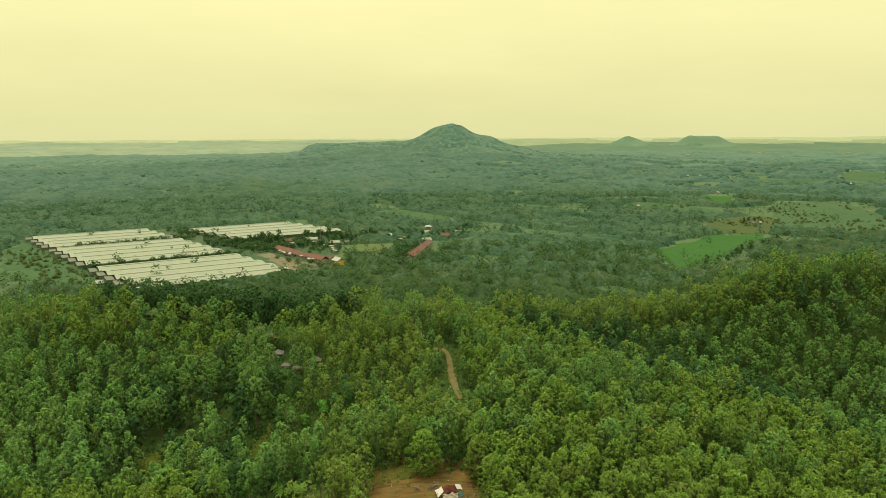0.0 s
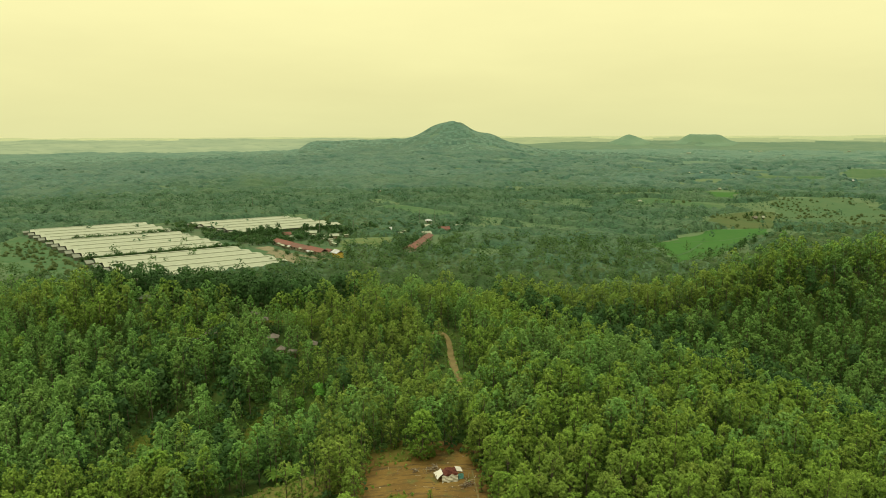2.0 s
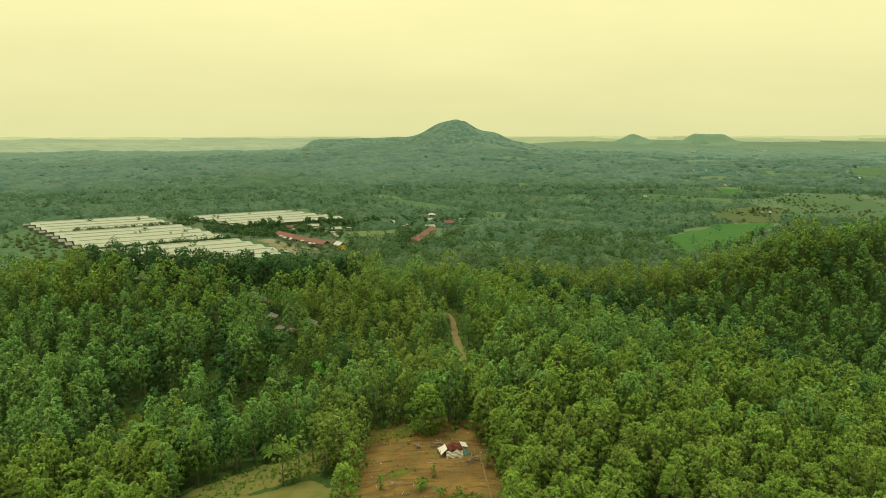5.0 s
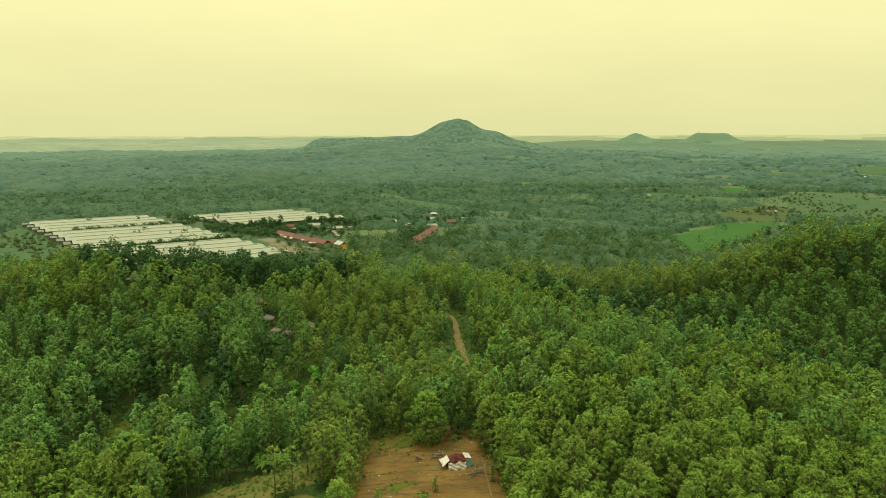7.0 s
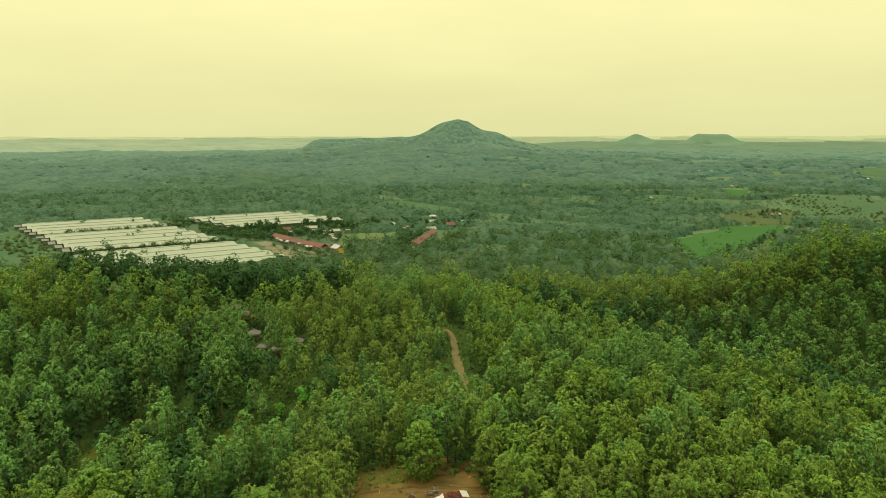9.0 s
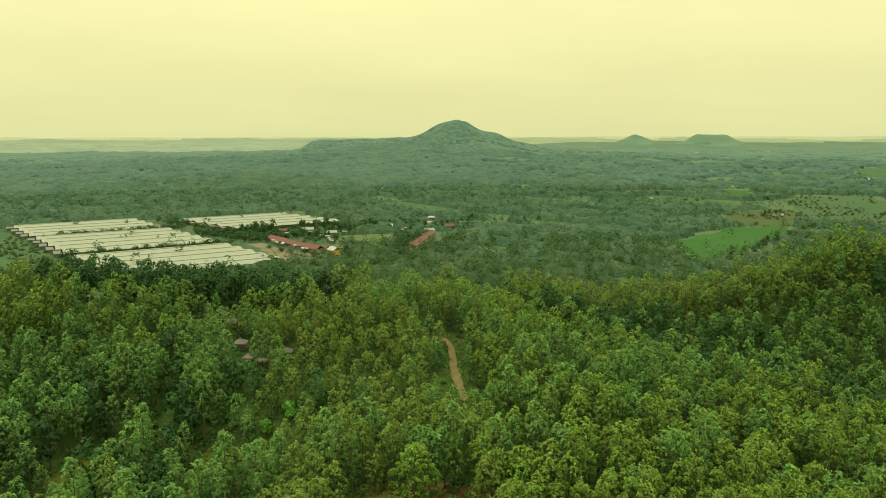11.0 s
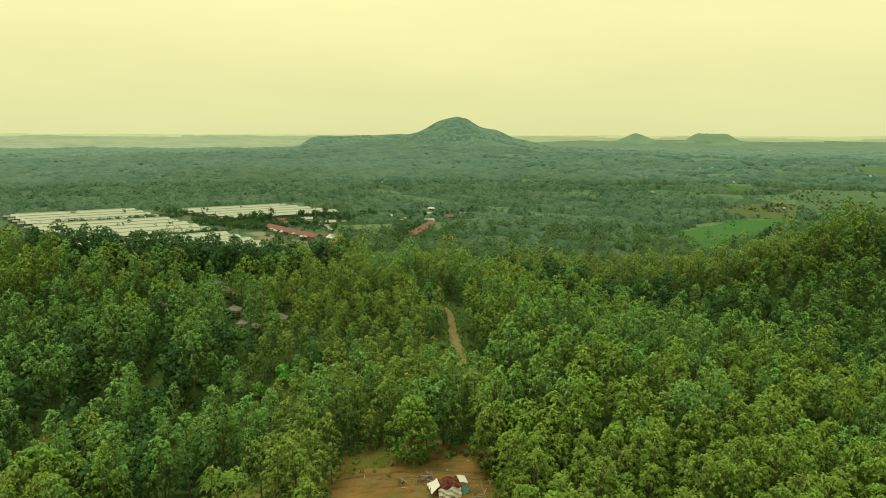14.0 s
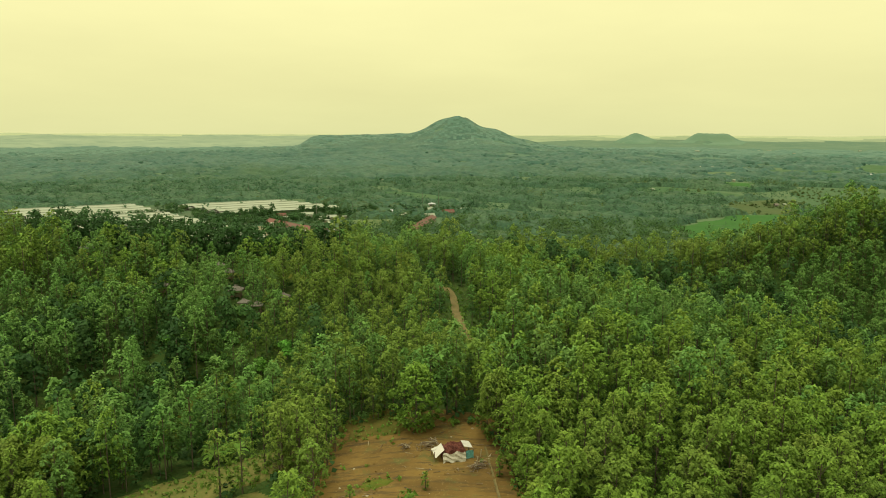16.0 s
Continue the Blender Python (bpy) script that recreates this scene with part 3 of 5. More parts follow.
def stick(foot, head, r0, r1, sides):
    """The side quads of a tapered stick."""
    foot, head = np.asarray(foot, float), np.asarray(head, float)
    axis = head - foot
    axis = axis / (np.linalg.norm(axis) + 1e-9)
    u = np.cross(axis, [0.3, 0.9, 0.1])
    u /= np.linalg.norm(u)
    v = np.cross(axis, u)
    ring = [u * math.cos(math.tau * k / sides) + v * math.sin(math.tau * k / sides) for k in range(sides)]
    return np.array([[foot + ring[k] * r0, foot + ring[(k + 1) % sides] * r0, head + ring[(k + 1) % sides] * r1, head + ring[k] * r1] for k in range(sides)])


def teak_kind(seed, tall, shoots, per, size, spread, leaf, branches=True, low=0.17):
    rng = np.random.RandomState(seed)
    corners, limbs = teak_leaves(rng, tall, shoots, per, size, spread, low)
    wood = [stick((0, 0, -0.4), (0.05, 0.03, tall * 0.5), 0.11, 0.075, 6), stick((0.05, 0.03, tall * 0.5), (0, 0, tall * 0.95), 0.075, 0.02, 5)]
    if branches:
        wood += [stick(f, h, 0.035, 0.015, 3) for f, h in limbs[::5]]
    trunk = quads_mesh("trunk", flat(np.concatenate(wood)), [BARK])
    crown = quads_mesh("crown", corners, [leaf])
    return trunk, crown


def tree_things(name, kinds, places, label, category, group):
    for k, (x, y, s) in enumerate(places):
        trunk, crown = kinds[k % len(kinds)]
        top = thing(name, spot(x, y), (k * 137.5) % 360, label, category, group)
        top.scale = (s, s, s * (0.92 + 0.16 * ((k * 0.618) % 1)))
        part("trunk", trunk, None, top)
        part("crown", crown, None, top)


def scatter(x0, x1, y0, y1, gap, seed, keep):
    rng = np.random.RandomState(seed)
    gx, gy = np.meshgrid(np.arange(x0, x1, gap), np.arange(y0, y1, gap))
    gx[1::2] += gap / 2
    gx, gy = (g.ravel() + rng.uniform(-0.38, 0.38, g.size) * gap for g in (gx, gy))
    ok = keep(gx, gy, rng.uniform(0, 1, gx.size))
    return gx[ok], gy[ok]


def in_outline(x, y, outline):
    inside = np.zeros(np.shape(x), bool)
    o = list(outline)
    for (ax, ay), (bx, by) in zip(o, o[1:] + o[:1]):
        inside ^= ((ay > y) != (by > y)) & (x < (bx - ax) * (y - ay) / (by - ay + 1e-9) + ax)
    return inside


SHRUBS = [(-26.1, 144.5, 1.0), (-30, 142.5, 0.8), (-33.8, 137.6, 0.8), (-36, 134, 0.7), (-57, 128, 1.0), (-62, 126, 0.9), (-48, 150, 0.7)]
HUTS = [(-41.7, 168.3, 3.3), (-38.2, 161.6, 2.5), (-35.2, 159.9, 2.6), (-50.5, 184, 3.2), (-47, 180.6, 2.8), (-31, 163.3, 2.8), (-58.5, 172.2, 3.4), (-62, 169.2, 2.8)]


def free_ground(x, y, u):
    """Where a tree may stand on the hill: off the clearings, the track and the huts, thinner in the hollow."""
    ok = ~in_outline(x, y, CLEARING) & ~in_outline(x, y, GRASS_SLIP) & ~in_outline(x, y, GLADE) & ~in_outline(x, y, GLADE_LEFT)
    track = to_line(x, y, TRACK_LINE)
    ok &= ~in_outline(x, y, SLIP_FRONT)
    ok &= (track > 1.8) & ~in_outline(x, y, CREST_STRIP) & ~in_outline(x, y, [(-85, 184), (-80, 184), (-80, 193), (-85, 193)])
    ok &= ~((np.abs(x - 2.2) < 2.4) & (y > 138) & (y < 171))
    ok &= np.hypot(x - 1.2, y - 103) > 5.0
    for hx, hy, s in HUTS:
        ok &= ~((np.abs(x - hx) < s * 0.5) & (y > hy - s * 0.6) & (y < hy + s))
    ok &= to_line(x, y, [(-41.7, 168), (-37.4, 156)]) > 2.7
    ok &= to_line(x, y, [(-37.4, 156), (-35, 145)]) > 1.3
    for sx, sy, _ in SHRUBS:
        ok &= ~((np.abs(x - sx) < 1.5) & (y > sy - 6) & (y < sy + 1.5))
    thin = 0.28 * (x < 0) * bell(x, -38, 20) * bell(y, 136, 15) + 0.15 * bell(x, -12, 14) * bell(y, 147, 16)
    view = np.abs(x) < 6 + 0.67 * y
    return ok & (u > 0.05 + thin) & view


def forest(name, kinds, x, y, size, mats, label, category, seed):
    """A wood as one object: every tree's crown and stem joined."""
    rng = np.random.RandomState(seed)
    leaves, wood, tones = [], [], []
    z = height(x, y)
    pick = rng.randint(0, len(kinds), len(x))
    turn = rng.uniform(0, math.tau, len(x))
    for k, (crown, stem) in enumerate(kinds):
        i = np.nonzero(pick == k)[0]
        if not len(i):
            continue
        c, s = np.cos(turn[i])[:, None], np.sin(turn[i])[:, None]
        sc = size[i][:, None]
        tallness = sc * rng.uniform(0.88, 1.14, len(i))[:, None]
        for source, out in ((crown, leaves), (stem, wood)):
            v = np.asarray(source).reshape(-1, 7)
            if len(v):
                out.append(np.stack([x[i][:, None] + sc * (v[:, 0] * c - v[:, 1] * s), y[i][:, None] + sc * (v[:, 0] * s + v[:, 1] * c),
                                     z[i][:, None] + tallness * v[:, 2], v[:, 3] * c - v[:, 4] * s, v[:, 3] * s + v[:, 4] * c,
                                     np.repeat(v[None, :, 5], len(i), 0), np.repeat(v[None, :, 6], len(i), 0)], 2).reshape(-1, 7))
                tones.append((out is leaves, np.repeat(rng.uniform(0, 1, len(i)), len(v) // 4)))
    both = np.concatenate(leaves + wood)
    nl = sum(map(len, leaves)) // 4
    index = np.concatenate([np.zeros(nl), np.ones(len(both) // 4 - nl)])
    tone = np.concatenate([t for green, t in tones if green] + [t for green, t in tones if not green])
    return tagged(new(name, quads_mesh(name, both, mats, index, tone)), label, category, kind="stuff")


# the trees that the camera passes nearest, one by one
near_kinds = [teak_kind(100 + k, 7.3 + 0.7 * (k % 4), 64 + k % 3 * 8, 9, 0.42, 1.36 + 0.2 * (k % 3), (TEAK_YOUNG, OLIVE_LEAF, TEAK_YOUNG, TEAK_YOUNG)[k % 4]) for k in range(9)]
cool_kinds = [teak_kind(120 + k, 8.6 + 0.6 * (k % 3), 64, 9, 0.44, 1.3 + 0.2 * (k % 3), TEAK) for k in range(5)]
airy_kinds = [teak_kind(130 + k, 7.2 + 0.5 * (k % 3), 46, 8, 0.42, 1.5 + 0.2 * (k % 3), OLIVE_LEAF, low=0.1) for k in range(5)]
nx_, ny_ = scatter(-84, 84, 80, 111, 2.8, 7, free_ground)
order = np.argsort(np.hypot(nx_ * 0.6, ny_ - 36))[:300]
deep = (bell(nx_, -36, 7) * bell(ny_, 110, 9) > 0.3)
loose = (nx_ > -26) & (nx_ < -11) & (ny_ > 94)
for pick, kinds, words in ((~deep & ~loose, near_kinds, "leafy green teak tree standing in the hillside plantation"), (deep, cool_kinds, "slim deep-green teak tree at the edge of the hollow"),
                           (loose, airy_kinds, "thin yellow-green teak tree beside the bare clearing")):
    tree_things("teak_tree", kinds, [(nx_[k], ny_[k], 0.76 + 0.42 * ((k * 0.754) % 1)) for k in order if pick[k]], words, "tree", "plantation trees")
rest = np.setdiff1d(np.arange(len(nx_)), order)


def joined_kind(seed, tall, shoots, per, size, spread, low=0.32):
    rng = np.random.RandomState(seed)
    corners, limbs = teak_leaves(rng, tall, shoots, per, size, spread, low)
    return corners, flat(stick((0, 0, -0.4), (0, 0, tall * 0.8), 0.1, 0.05, 3))


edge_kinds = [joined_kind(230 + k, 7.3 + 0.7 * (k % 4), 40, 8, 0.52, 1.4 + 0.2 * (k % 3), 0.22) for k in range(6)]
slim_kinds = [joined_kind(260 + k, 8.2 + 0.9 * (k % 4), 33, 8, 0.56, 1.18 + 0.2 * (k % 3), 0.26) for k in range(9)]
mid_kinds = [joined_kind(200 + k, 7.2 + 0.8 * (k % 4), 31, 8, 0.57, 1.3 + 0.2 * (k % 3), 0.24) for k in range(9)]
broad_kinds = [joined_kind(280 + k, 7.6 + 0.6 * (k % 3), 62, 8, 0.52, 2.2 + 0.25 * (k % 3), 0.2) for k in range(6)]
mx, my = scatter(-175, 200, 111, 250, 2.75, 11, lambda x, y, u: free_ground(x, y, u) & (y < crest(x) + 10))
ex, ey = scatter(64, 160, 160, 232, 9.0, 12, lambda x, y, u: free_ground(x, y, u) & (y < crest(x) + 8) & (y > 196 - 0.9 * (x - 35)))
mx, my = np.concatenate([mx, ex]), np.concatenate([my, ey])
behind = my - 190 + 10 * sstep(16, 42, mx) + 0.9 * np.maximum(mx - 35, 0) - 3 * waves(mx, my, 30, 16)
spur = behind < 0
far_side = ~spur & (mx > 14)
chance = np.random.RandomState(28).uniform(0, 1, len(mx))
# dark by kind on the crest; behind the spur and in the hollow, painted shade
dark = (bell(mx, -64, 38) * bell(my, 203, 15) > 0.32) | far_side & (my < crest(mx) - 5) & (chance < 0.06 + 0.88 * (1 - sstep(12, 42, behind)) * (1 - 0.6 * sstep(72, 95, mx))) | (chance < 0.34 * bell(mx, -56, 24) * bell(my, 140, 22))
broad = ~dark & (my > 181) & (mx > -75) & (mx < 70) & ~far_side
stay = ~broad | (np.random.RandomState(31).uniform(0, 1, len(mx)) < 0.42)
size_mid = (1 - 0.16 * sstep(14, 30, mx) * far_side * (my < crest(mx) - 8)) * (1 - 0.08 * bell(mx, -35, 17) * bell(my, 172, 9)) * (1 + 0.05 * far_side * (mx > 78)) * (0.74 + 0.5 * np.random.RandomState(5).uniform(0, 1, len(mx)) ** 1.2) * (1 - 0.32 * bell(mx, -18, 18) * bell(my, 148, 20)) * (1 - 0.35 * bell(mx, 3, 5) * bell(my, 138, 9))
sunny = np.where((mx + 5 * waves(mx, my, 25, 15) > 2) & spur, 0.92, 0.02) * (1 - 0.9 * bell(mx, 32, 15) * bell(my, 152, 20)) * np.where(waves(mx, my, 15, 29) > 0.35, 0.25, 1)
sunny = sunny + 0.4 * sstep(-20, -8, my - crest(mx)) * (mx > 78) + 0.8 * (my > 158) * (mx < -15) * (waves(mx, my, 34, 19) > 0.1)
lime = ~dark & (np.random.RandomState(8).uniform(0, 1, len(mx)) < sunny)
olive = ~dark & (np.random.RandomState(18).uniform(0, 1, len(mx)) < 0.9 * np.exp(-((mx + 12 + 0.1 * (my - 130)) / 17) ** 4) * bell(my, 150, 42) * (mx < 6) + 0.4 * (my > 192) * (mx > -30) * (mx < 60) + 0.3 * bell(mx, -95, 40) * bell(my, 185, 18) + (0.75 - 0.55 * sstep(70, 95, mx)) * (mx > 14) * sstep(-14, -6, my - crest(mx)))
lime &= ~olive
cool = ~dark & ~lime & ~olive
for leaf, group, words, seed in ((OLIVE_LEAF, olive, "broad olive-green trees along the crest", 73), (TEAK_YOUNG, lime, "broad light-green trees along the crest", 74), (TEAK, cool, "broad deep-green trees along the crest", 75)):
    here = group & broad & stay
    forest("crest_wood", broad_kinds, mx[here], my[here], size_mid[here] * 0.95, [leaf, BARK], words, "trees", seed)
olive, lime, cool = olive & ~broad, lime & ~broad, cool & ~broad
forest("teak_wood", mid_kinds, mx[olive], my[olive], size_mid[olive], [OLIVE_LEAF, BARK], "thin olive-green teak above the clearing", "trees", 68)
forest("teak_wood", mid_kinds, mx[lime], my[lime], size_mid[lime], [TEAK_YOUNG, BARK], "dense light-green young teak on the sunny spur", "trees", 61)
forest("teak_wood", edge_kinds, nx_[rest], ny_[rest], 0.85 + 0.3 * np.random.RandomState(9).uniform(0, 1, len(rest)), [TEAK_YOUNG, BARK],
       "light-green teak at the ends of the near slope", "trees", 67)
slope = cool & far_side
forest("teak_wood", mid_kinds, mx[slope], my[slope], size_mid[slope], [TEAK, BARK], "broad deep-green teak on the slope across the hollow", "trees", 72)
cool &= ~far_side
forest("teak_wood", slim_kinds, mx[cool], my[cool], (size_mid * (1 - 0.2 * sstep(155, 172, my)))[cool], [TEAK, BARK], "dense deep-green teak wood covering the hill slopes", "trees", 66)


def round_kind(seed, radius, tall, cards, size, foot=0.25, lean=0.35, low=0.5, rise=0.3):
    """A broad crown of loose leaf clumps over a short stem."""
    rng = np.random.RandomState(seed)
    lobes = [(rng.uniform(-0.45, 0.45) * radius, rng.uniform(-0.45, 0.45) * radius, tall * (low + (0.78 - low) * k / 4), radius * rng.uniform(0.45, 0.65)) for k in range(5)]
    out, soft = [], []
    for k in range(cards):
        lx, ly, lz, lr = lobes[k % 5]
        d = rng.normal(size=3)
        d[2] = abs(d[2]) * 0.9 - 0.15
        d /= np.linalg.norm(d)
        c = np.array([lx, ly, lz]) + d * lr * rng.uniform(0.75, 1.08)
        n = d + rng.normal(size=3) * 0.4 + np.array([0, 0, lean])
        n /= np.linalg.norm(n)
        u = np.cross(n, rng.normal(size=3))
        u /= np.linalg.norm(u)
        v = np.cross(n, u)
        s = size * rng.uniform(0.6, 1.25)
        e = rng.uniform(0.55, 1.0, 4)
        out.append([c + u * s * e[0], c + v * s * e[1] * 0.8 - n * s * 0.25, c - u * s * e[2], c - v * s * e[3] * 0.8 - n * s * 0.25])
        soft.append(0.7 * d + 0.25 * n + (c - (0, 0, tall * 0.5)) / (2.2 * radius, 2.2 * radius, 1.4 * tall) + (0, 0, rise))
    stem = flat(stick((0, 0, -0.5), (0, 0, tall * 0.6), radius * 0.06, radius * 0.035, 3)) if foot else np.zeros((0, 7))
    return facing(out, np.array(soft)), stem


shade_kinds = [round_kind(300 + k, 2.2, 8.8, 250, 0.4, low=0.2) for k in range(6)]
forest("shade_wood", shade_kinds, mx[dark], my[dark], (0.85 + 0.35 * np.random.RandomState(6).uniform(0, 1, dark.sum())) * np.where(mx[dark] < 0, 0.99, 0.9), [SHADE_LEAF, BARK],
       "darker broad-leaved trees on the crest, and dark ones painting shade in the hollows", "trees", 62)

# the woods of the plain, coarser with distance, haze painted into the farther leaf colours
OPEN = [FIELD_A, FIELD_B, FIELD_C, LAWN, HEATH, FARM, GRASS_RIGHT, GRASS_LEFT, SOIL_YARD]
VILLAGE = [(-132, 528), (-70, 460)], [(-26, 478), (-8, 552)], [(-65, 545), (10, 565)]


def ring(r0, r1, gap, seed):
    rng = np.random.RandomState(seed)
    n = int(0.5 * 1.5 * (r1 * r1 - r0 * r0) / gap ** 2)
    r = np.sqrt(rng.uniform(r0 * r0, r1 * r1, n))
    a = rng.uniform(-0.75, 0.75, n)
    x, y = r * np.sin(a), r * np.cos(a)
    ok = y > crest(x) + 32
    for o in OPEN + PASTURES:
        ok &= ~in_outline(x, y, o) | (rng.uniform(0, 1, n) < 0.04)
    for l in VILLAGE:
        ok &= to_line(x, y, l) > 7
    ok &= to_line(x, y, [(-128, 505), (-85, 455)]) > 9
    glade = waves(x, y, 170, 71) + 0.6 * waves(x, y, 60, 72)
    ok &= (glade < np.where(x > 0.1 * y, 0.42, 0.8) + 0.7 * (r < 450) + 1.2 * bell(x, 205, 45) * bell(y, 600, 45)) | (rng.uniform(0, 1, n) < 0.25)
    ok &= (x > -230) | (y > 520) | (glade < -0.1) | (rng.uniform(0, 1, n) < 0.4)
    return x[ok], y[ok]


def sizes(n, seed, low, high):
    return low + (high - low) * np.random.RandomState(seed).uniform(0, 1, n) ** 1.6


def dome_kind(seed, radius, tall, sides, rings, cards, size):
    """A far tree as corners and triangles: an uneven canopy, with loose clumps breaking its outline."""
    rng = np.random.RandomState(seed)
    verts, tris = [], []
    for j in range(rings):
        f = 1.22 * j / rings
        rr = radius * math.cos(min(f, 1) * 1.2) ** 0.8
        for k in range(sides):
            a, w = math.tau * (k + 0.5 * j) / sides, rng.uniform(0.62, 1.3)
            verts.append((math.cos(a) * rr * w, math.sin(a) * rr * w, tall * (math.sin(min(f, 1) * 1.5) * rng.uniform(0.75, 1.2) - 0.15)))
    verts.append((rng.uniform(-0.2, 0.2) * radius, rng.uniform(-0.2, 0.2) * radius, tall * rng.uniform(0.9, 1.02)))
    for j in range(rings - 1):
        for k in range(sides):
            p, q = j * sides + k, j * sides + (k + 1) % sides
            tris += [(p, q, q + sides), (p, q + sides, p + sides)] if j % 2 else [(p, q, p + sides), (q, q + sides, p + sides)]
    tris += [((rings - 1) * sides + k, (rings - 1) * sides + (k + 1) % sides, rings * sides) for k in range(sides)]
    for k in range(cards):
        d = rng.normal(size=3)
        d[2] = abs(d[2]) + 0.15
        d /= np.linalg.norm(d)
        c = d * (radius, radius, tall) * rng.uniform(0.92, 1.12)
        n = d + rng.normal(size=3) * 0.3 + (0, 0, 0.8)
        u = np.cross(n, rng.normal(size=3))
        u /= np.linalg.norm(u)
        v = np.cross(n / np.linalg.norm(n), u)
        e = size * rng.uniform(0.5, 1.1, 4)
        m = len(verts)
        verts += [tuple(c + u * e[0]), tuple(c + v * e[1]), tuple(c - u * e[2]), tuple(c - v * e[3])]
        tris += [(m, m + 1, m + 2), (m, m + 2, m + 3)]
    return np.array(verts), np.array(tris)


def canopy(name, kinds, x, y, size, mat, label, category, seed):
    """A far wood as one smooth-shaded object."""
    rng = np.random.RandomState(seed)
    pick, turn = rng.randint(0, len(kinds), len(x)), rng.uniform(0, math.tau, len(x))
    z, tallness = height(x, y), size * rng.uniform(0.8, 1.25, len(x))
    verts, tris, count = [], [], 0
    for k, (v, f) in enumerate(kinds):
        i = np.nonzero(pick == k)[0]
        c, sn = np.cos(turn[i])[:, None], np.sin(turn[i])[:, None]
        sc = size[i][:, None]
        verts.append(np.stack([x[i][:, None] + sc * (v[:, 0] * c - v[:, 1] * sn), y[i][:, None] + sc * (v[:, 0] * sn + v[:, 1] * c),
                               z[i][:, None] + tallness[i][:, None] * v[:, 2]], 2).reshape(-1, 3))
        tris.append((f[None] + (count + np.arange(len(i)) * len(v))[:, None, None]).reshape(-1, 3))
        count += len(i) * len(v)
    co, tri = np.concatenate(verts).astype(np.float32), np.concatenate(tris).astype(np.int32)
    me = bpy.data.meshes.new(name)
    me.vertices.add(len(co))
    me.vertices.foreach_set("co", co.ravel())
    me.loops.add(tri.size)
    me.loops.foreach_set("vertex_index", tri.ravel())
    me.polygons.add(len(tri))
    me.polygons.foreach_set("loop_start", np.arange(0, tri.size, 3, dtype=np.int32))
    me.polygons.foreach_set("use_smooth", np.ones(len(tri), bool))
    me.materials.append(mat)
    me.update(calc_edges=True)
    return tagged(new(name, me), label, category, kind="stuff")


FOOT_LEAF = foliage("foothill_leaf", (0.05, 0.115, 0.036), (0.072, 0.138, 0.043), (0.105, 0.17, 0.05), stand=0.012, through_light=0.38, vary=0.14, gloss=0.05)
DRY_LEAF = foliage("dry_season_leaf", (0.085, 0.14, 0.05), (0.105, 0.155, 0.055), (0.125, 0.17, 0.06), stand=0.015, through_light=0.42, vary=0.14, gloss=0.05)
# paler and cooler than the foothill leaf: haze put into the leaf colour
PLAIN_LEAF = foliage("hazed_lowland_leaf", (0.062, 0.14, 0.075), (0.085, 0.165, 0.085), (0.115, 0.19, 0.09), stand=0.009, through_light=0.5, vary=0.14, gloss=0.05)


def dry_stand(x, y):
    """Where half-bare trees stand: broad patches, more of them towards the open country."""
    return waves(x, y, 210, 61) + 0.7 * waves(x, y, 80, 62) + 0.5 * sstep(-0.1, 0.15, x / y) > 1.0


def lobed_kind(seed, radius, tall, lobes, cards, card):
    """A broad tree of several lobes, each an uneven canopy of its own."""
    rng = np.random.RandomState(seed)
    verts, tris, count = [], [], 0
    for k in range(lobes):
        v, f = dome_kind(seed * 10 + k, radius * rng.uniform(0.45, 0.66), tall * rng.uniform(0.32, 0.5), 6, 2, cards, card)
        a = k * 2.4 + rng.uniform(0, 1)
        off = radius * rng.uniform(0.3, 0.6) if k else 0
        verts.append(v + (math.cos(a) * off, math.sin(a) * off, tall * rng.uniform(0.1, 0.45) if k else tall * 0.5))
        tris.append(f + count)
        count += len(v)
    return np.concatenate(verts), np.concatenate(tris)


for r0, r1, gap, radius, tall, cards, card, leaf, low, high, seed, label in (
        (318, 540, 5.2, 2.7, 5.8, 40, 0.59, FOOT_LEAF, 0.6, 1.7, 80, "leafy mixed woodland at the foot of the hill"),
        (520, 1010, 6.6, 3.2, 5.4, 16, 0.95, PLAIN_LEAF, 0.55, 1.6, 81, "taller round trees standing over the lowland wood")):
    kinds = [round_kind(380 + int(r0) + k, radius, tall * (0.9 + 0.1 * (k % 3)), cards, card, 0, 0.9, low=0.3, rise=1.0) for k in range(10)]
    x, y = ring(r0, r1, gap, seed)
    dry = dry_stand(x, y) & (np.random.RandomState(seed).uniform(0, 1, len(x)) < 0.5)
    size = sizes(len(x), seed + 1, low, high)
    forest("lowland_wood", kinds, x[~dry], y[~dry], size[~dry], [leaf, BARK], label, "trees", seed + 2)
    forest("lowland_wood", kinds, x[dry], y[dry], size[dry] * 0.85, [DRY_LEAF, BARK], "thin brownish-green trees in patches of the lowland wood", "trees", seed + 3)
# bluish leaf for the outer woods, with the air's haze in its colour
MID_WOOD = foliage("hazed_outer_leaf", (0.03381, 0.08983, 0.05819), (0.04984, 0.111, 0.06957), (0.07565, 0.1289, 0.07589), stand=0.007, tree_scale=0.02, through_light=0.0, vary=0.0, clump=0.13, mottle=0.34)
mid_plain = [dome_kind(420 + k, 5.0, 4.4 + 0.6 * (k % 3), 6, 2, 3, 1.2) for k in range(9)]
x, y = ring(1000, 1900, 22, 82)
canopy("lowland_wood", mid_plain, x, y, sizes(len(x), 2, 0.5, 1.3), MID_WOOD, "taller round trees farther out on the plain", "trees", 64)
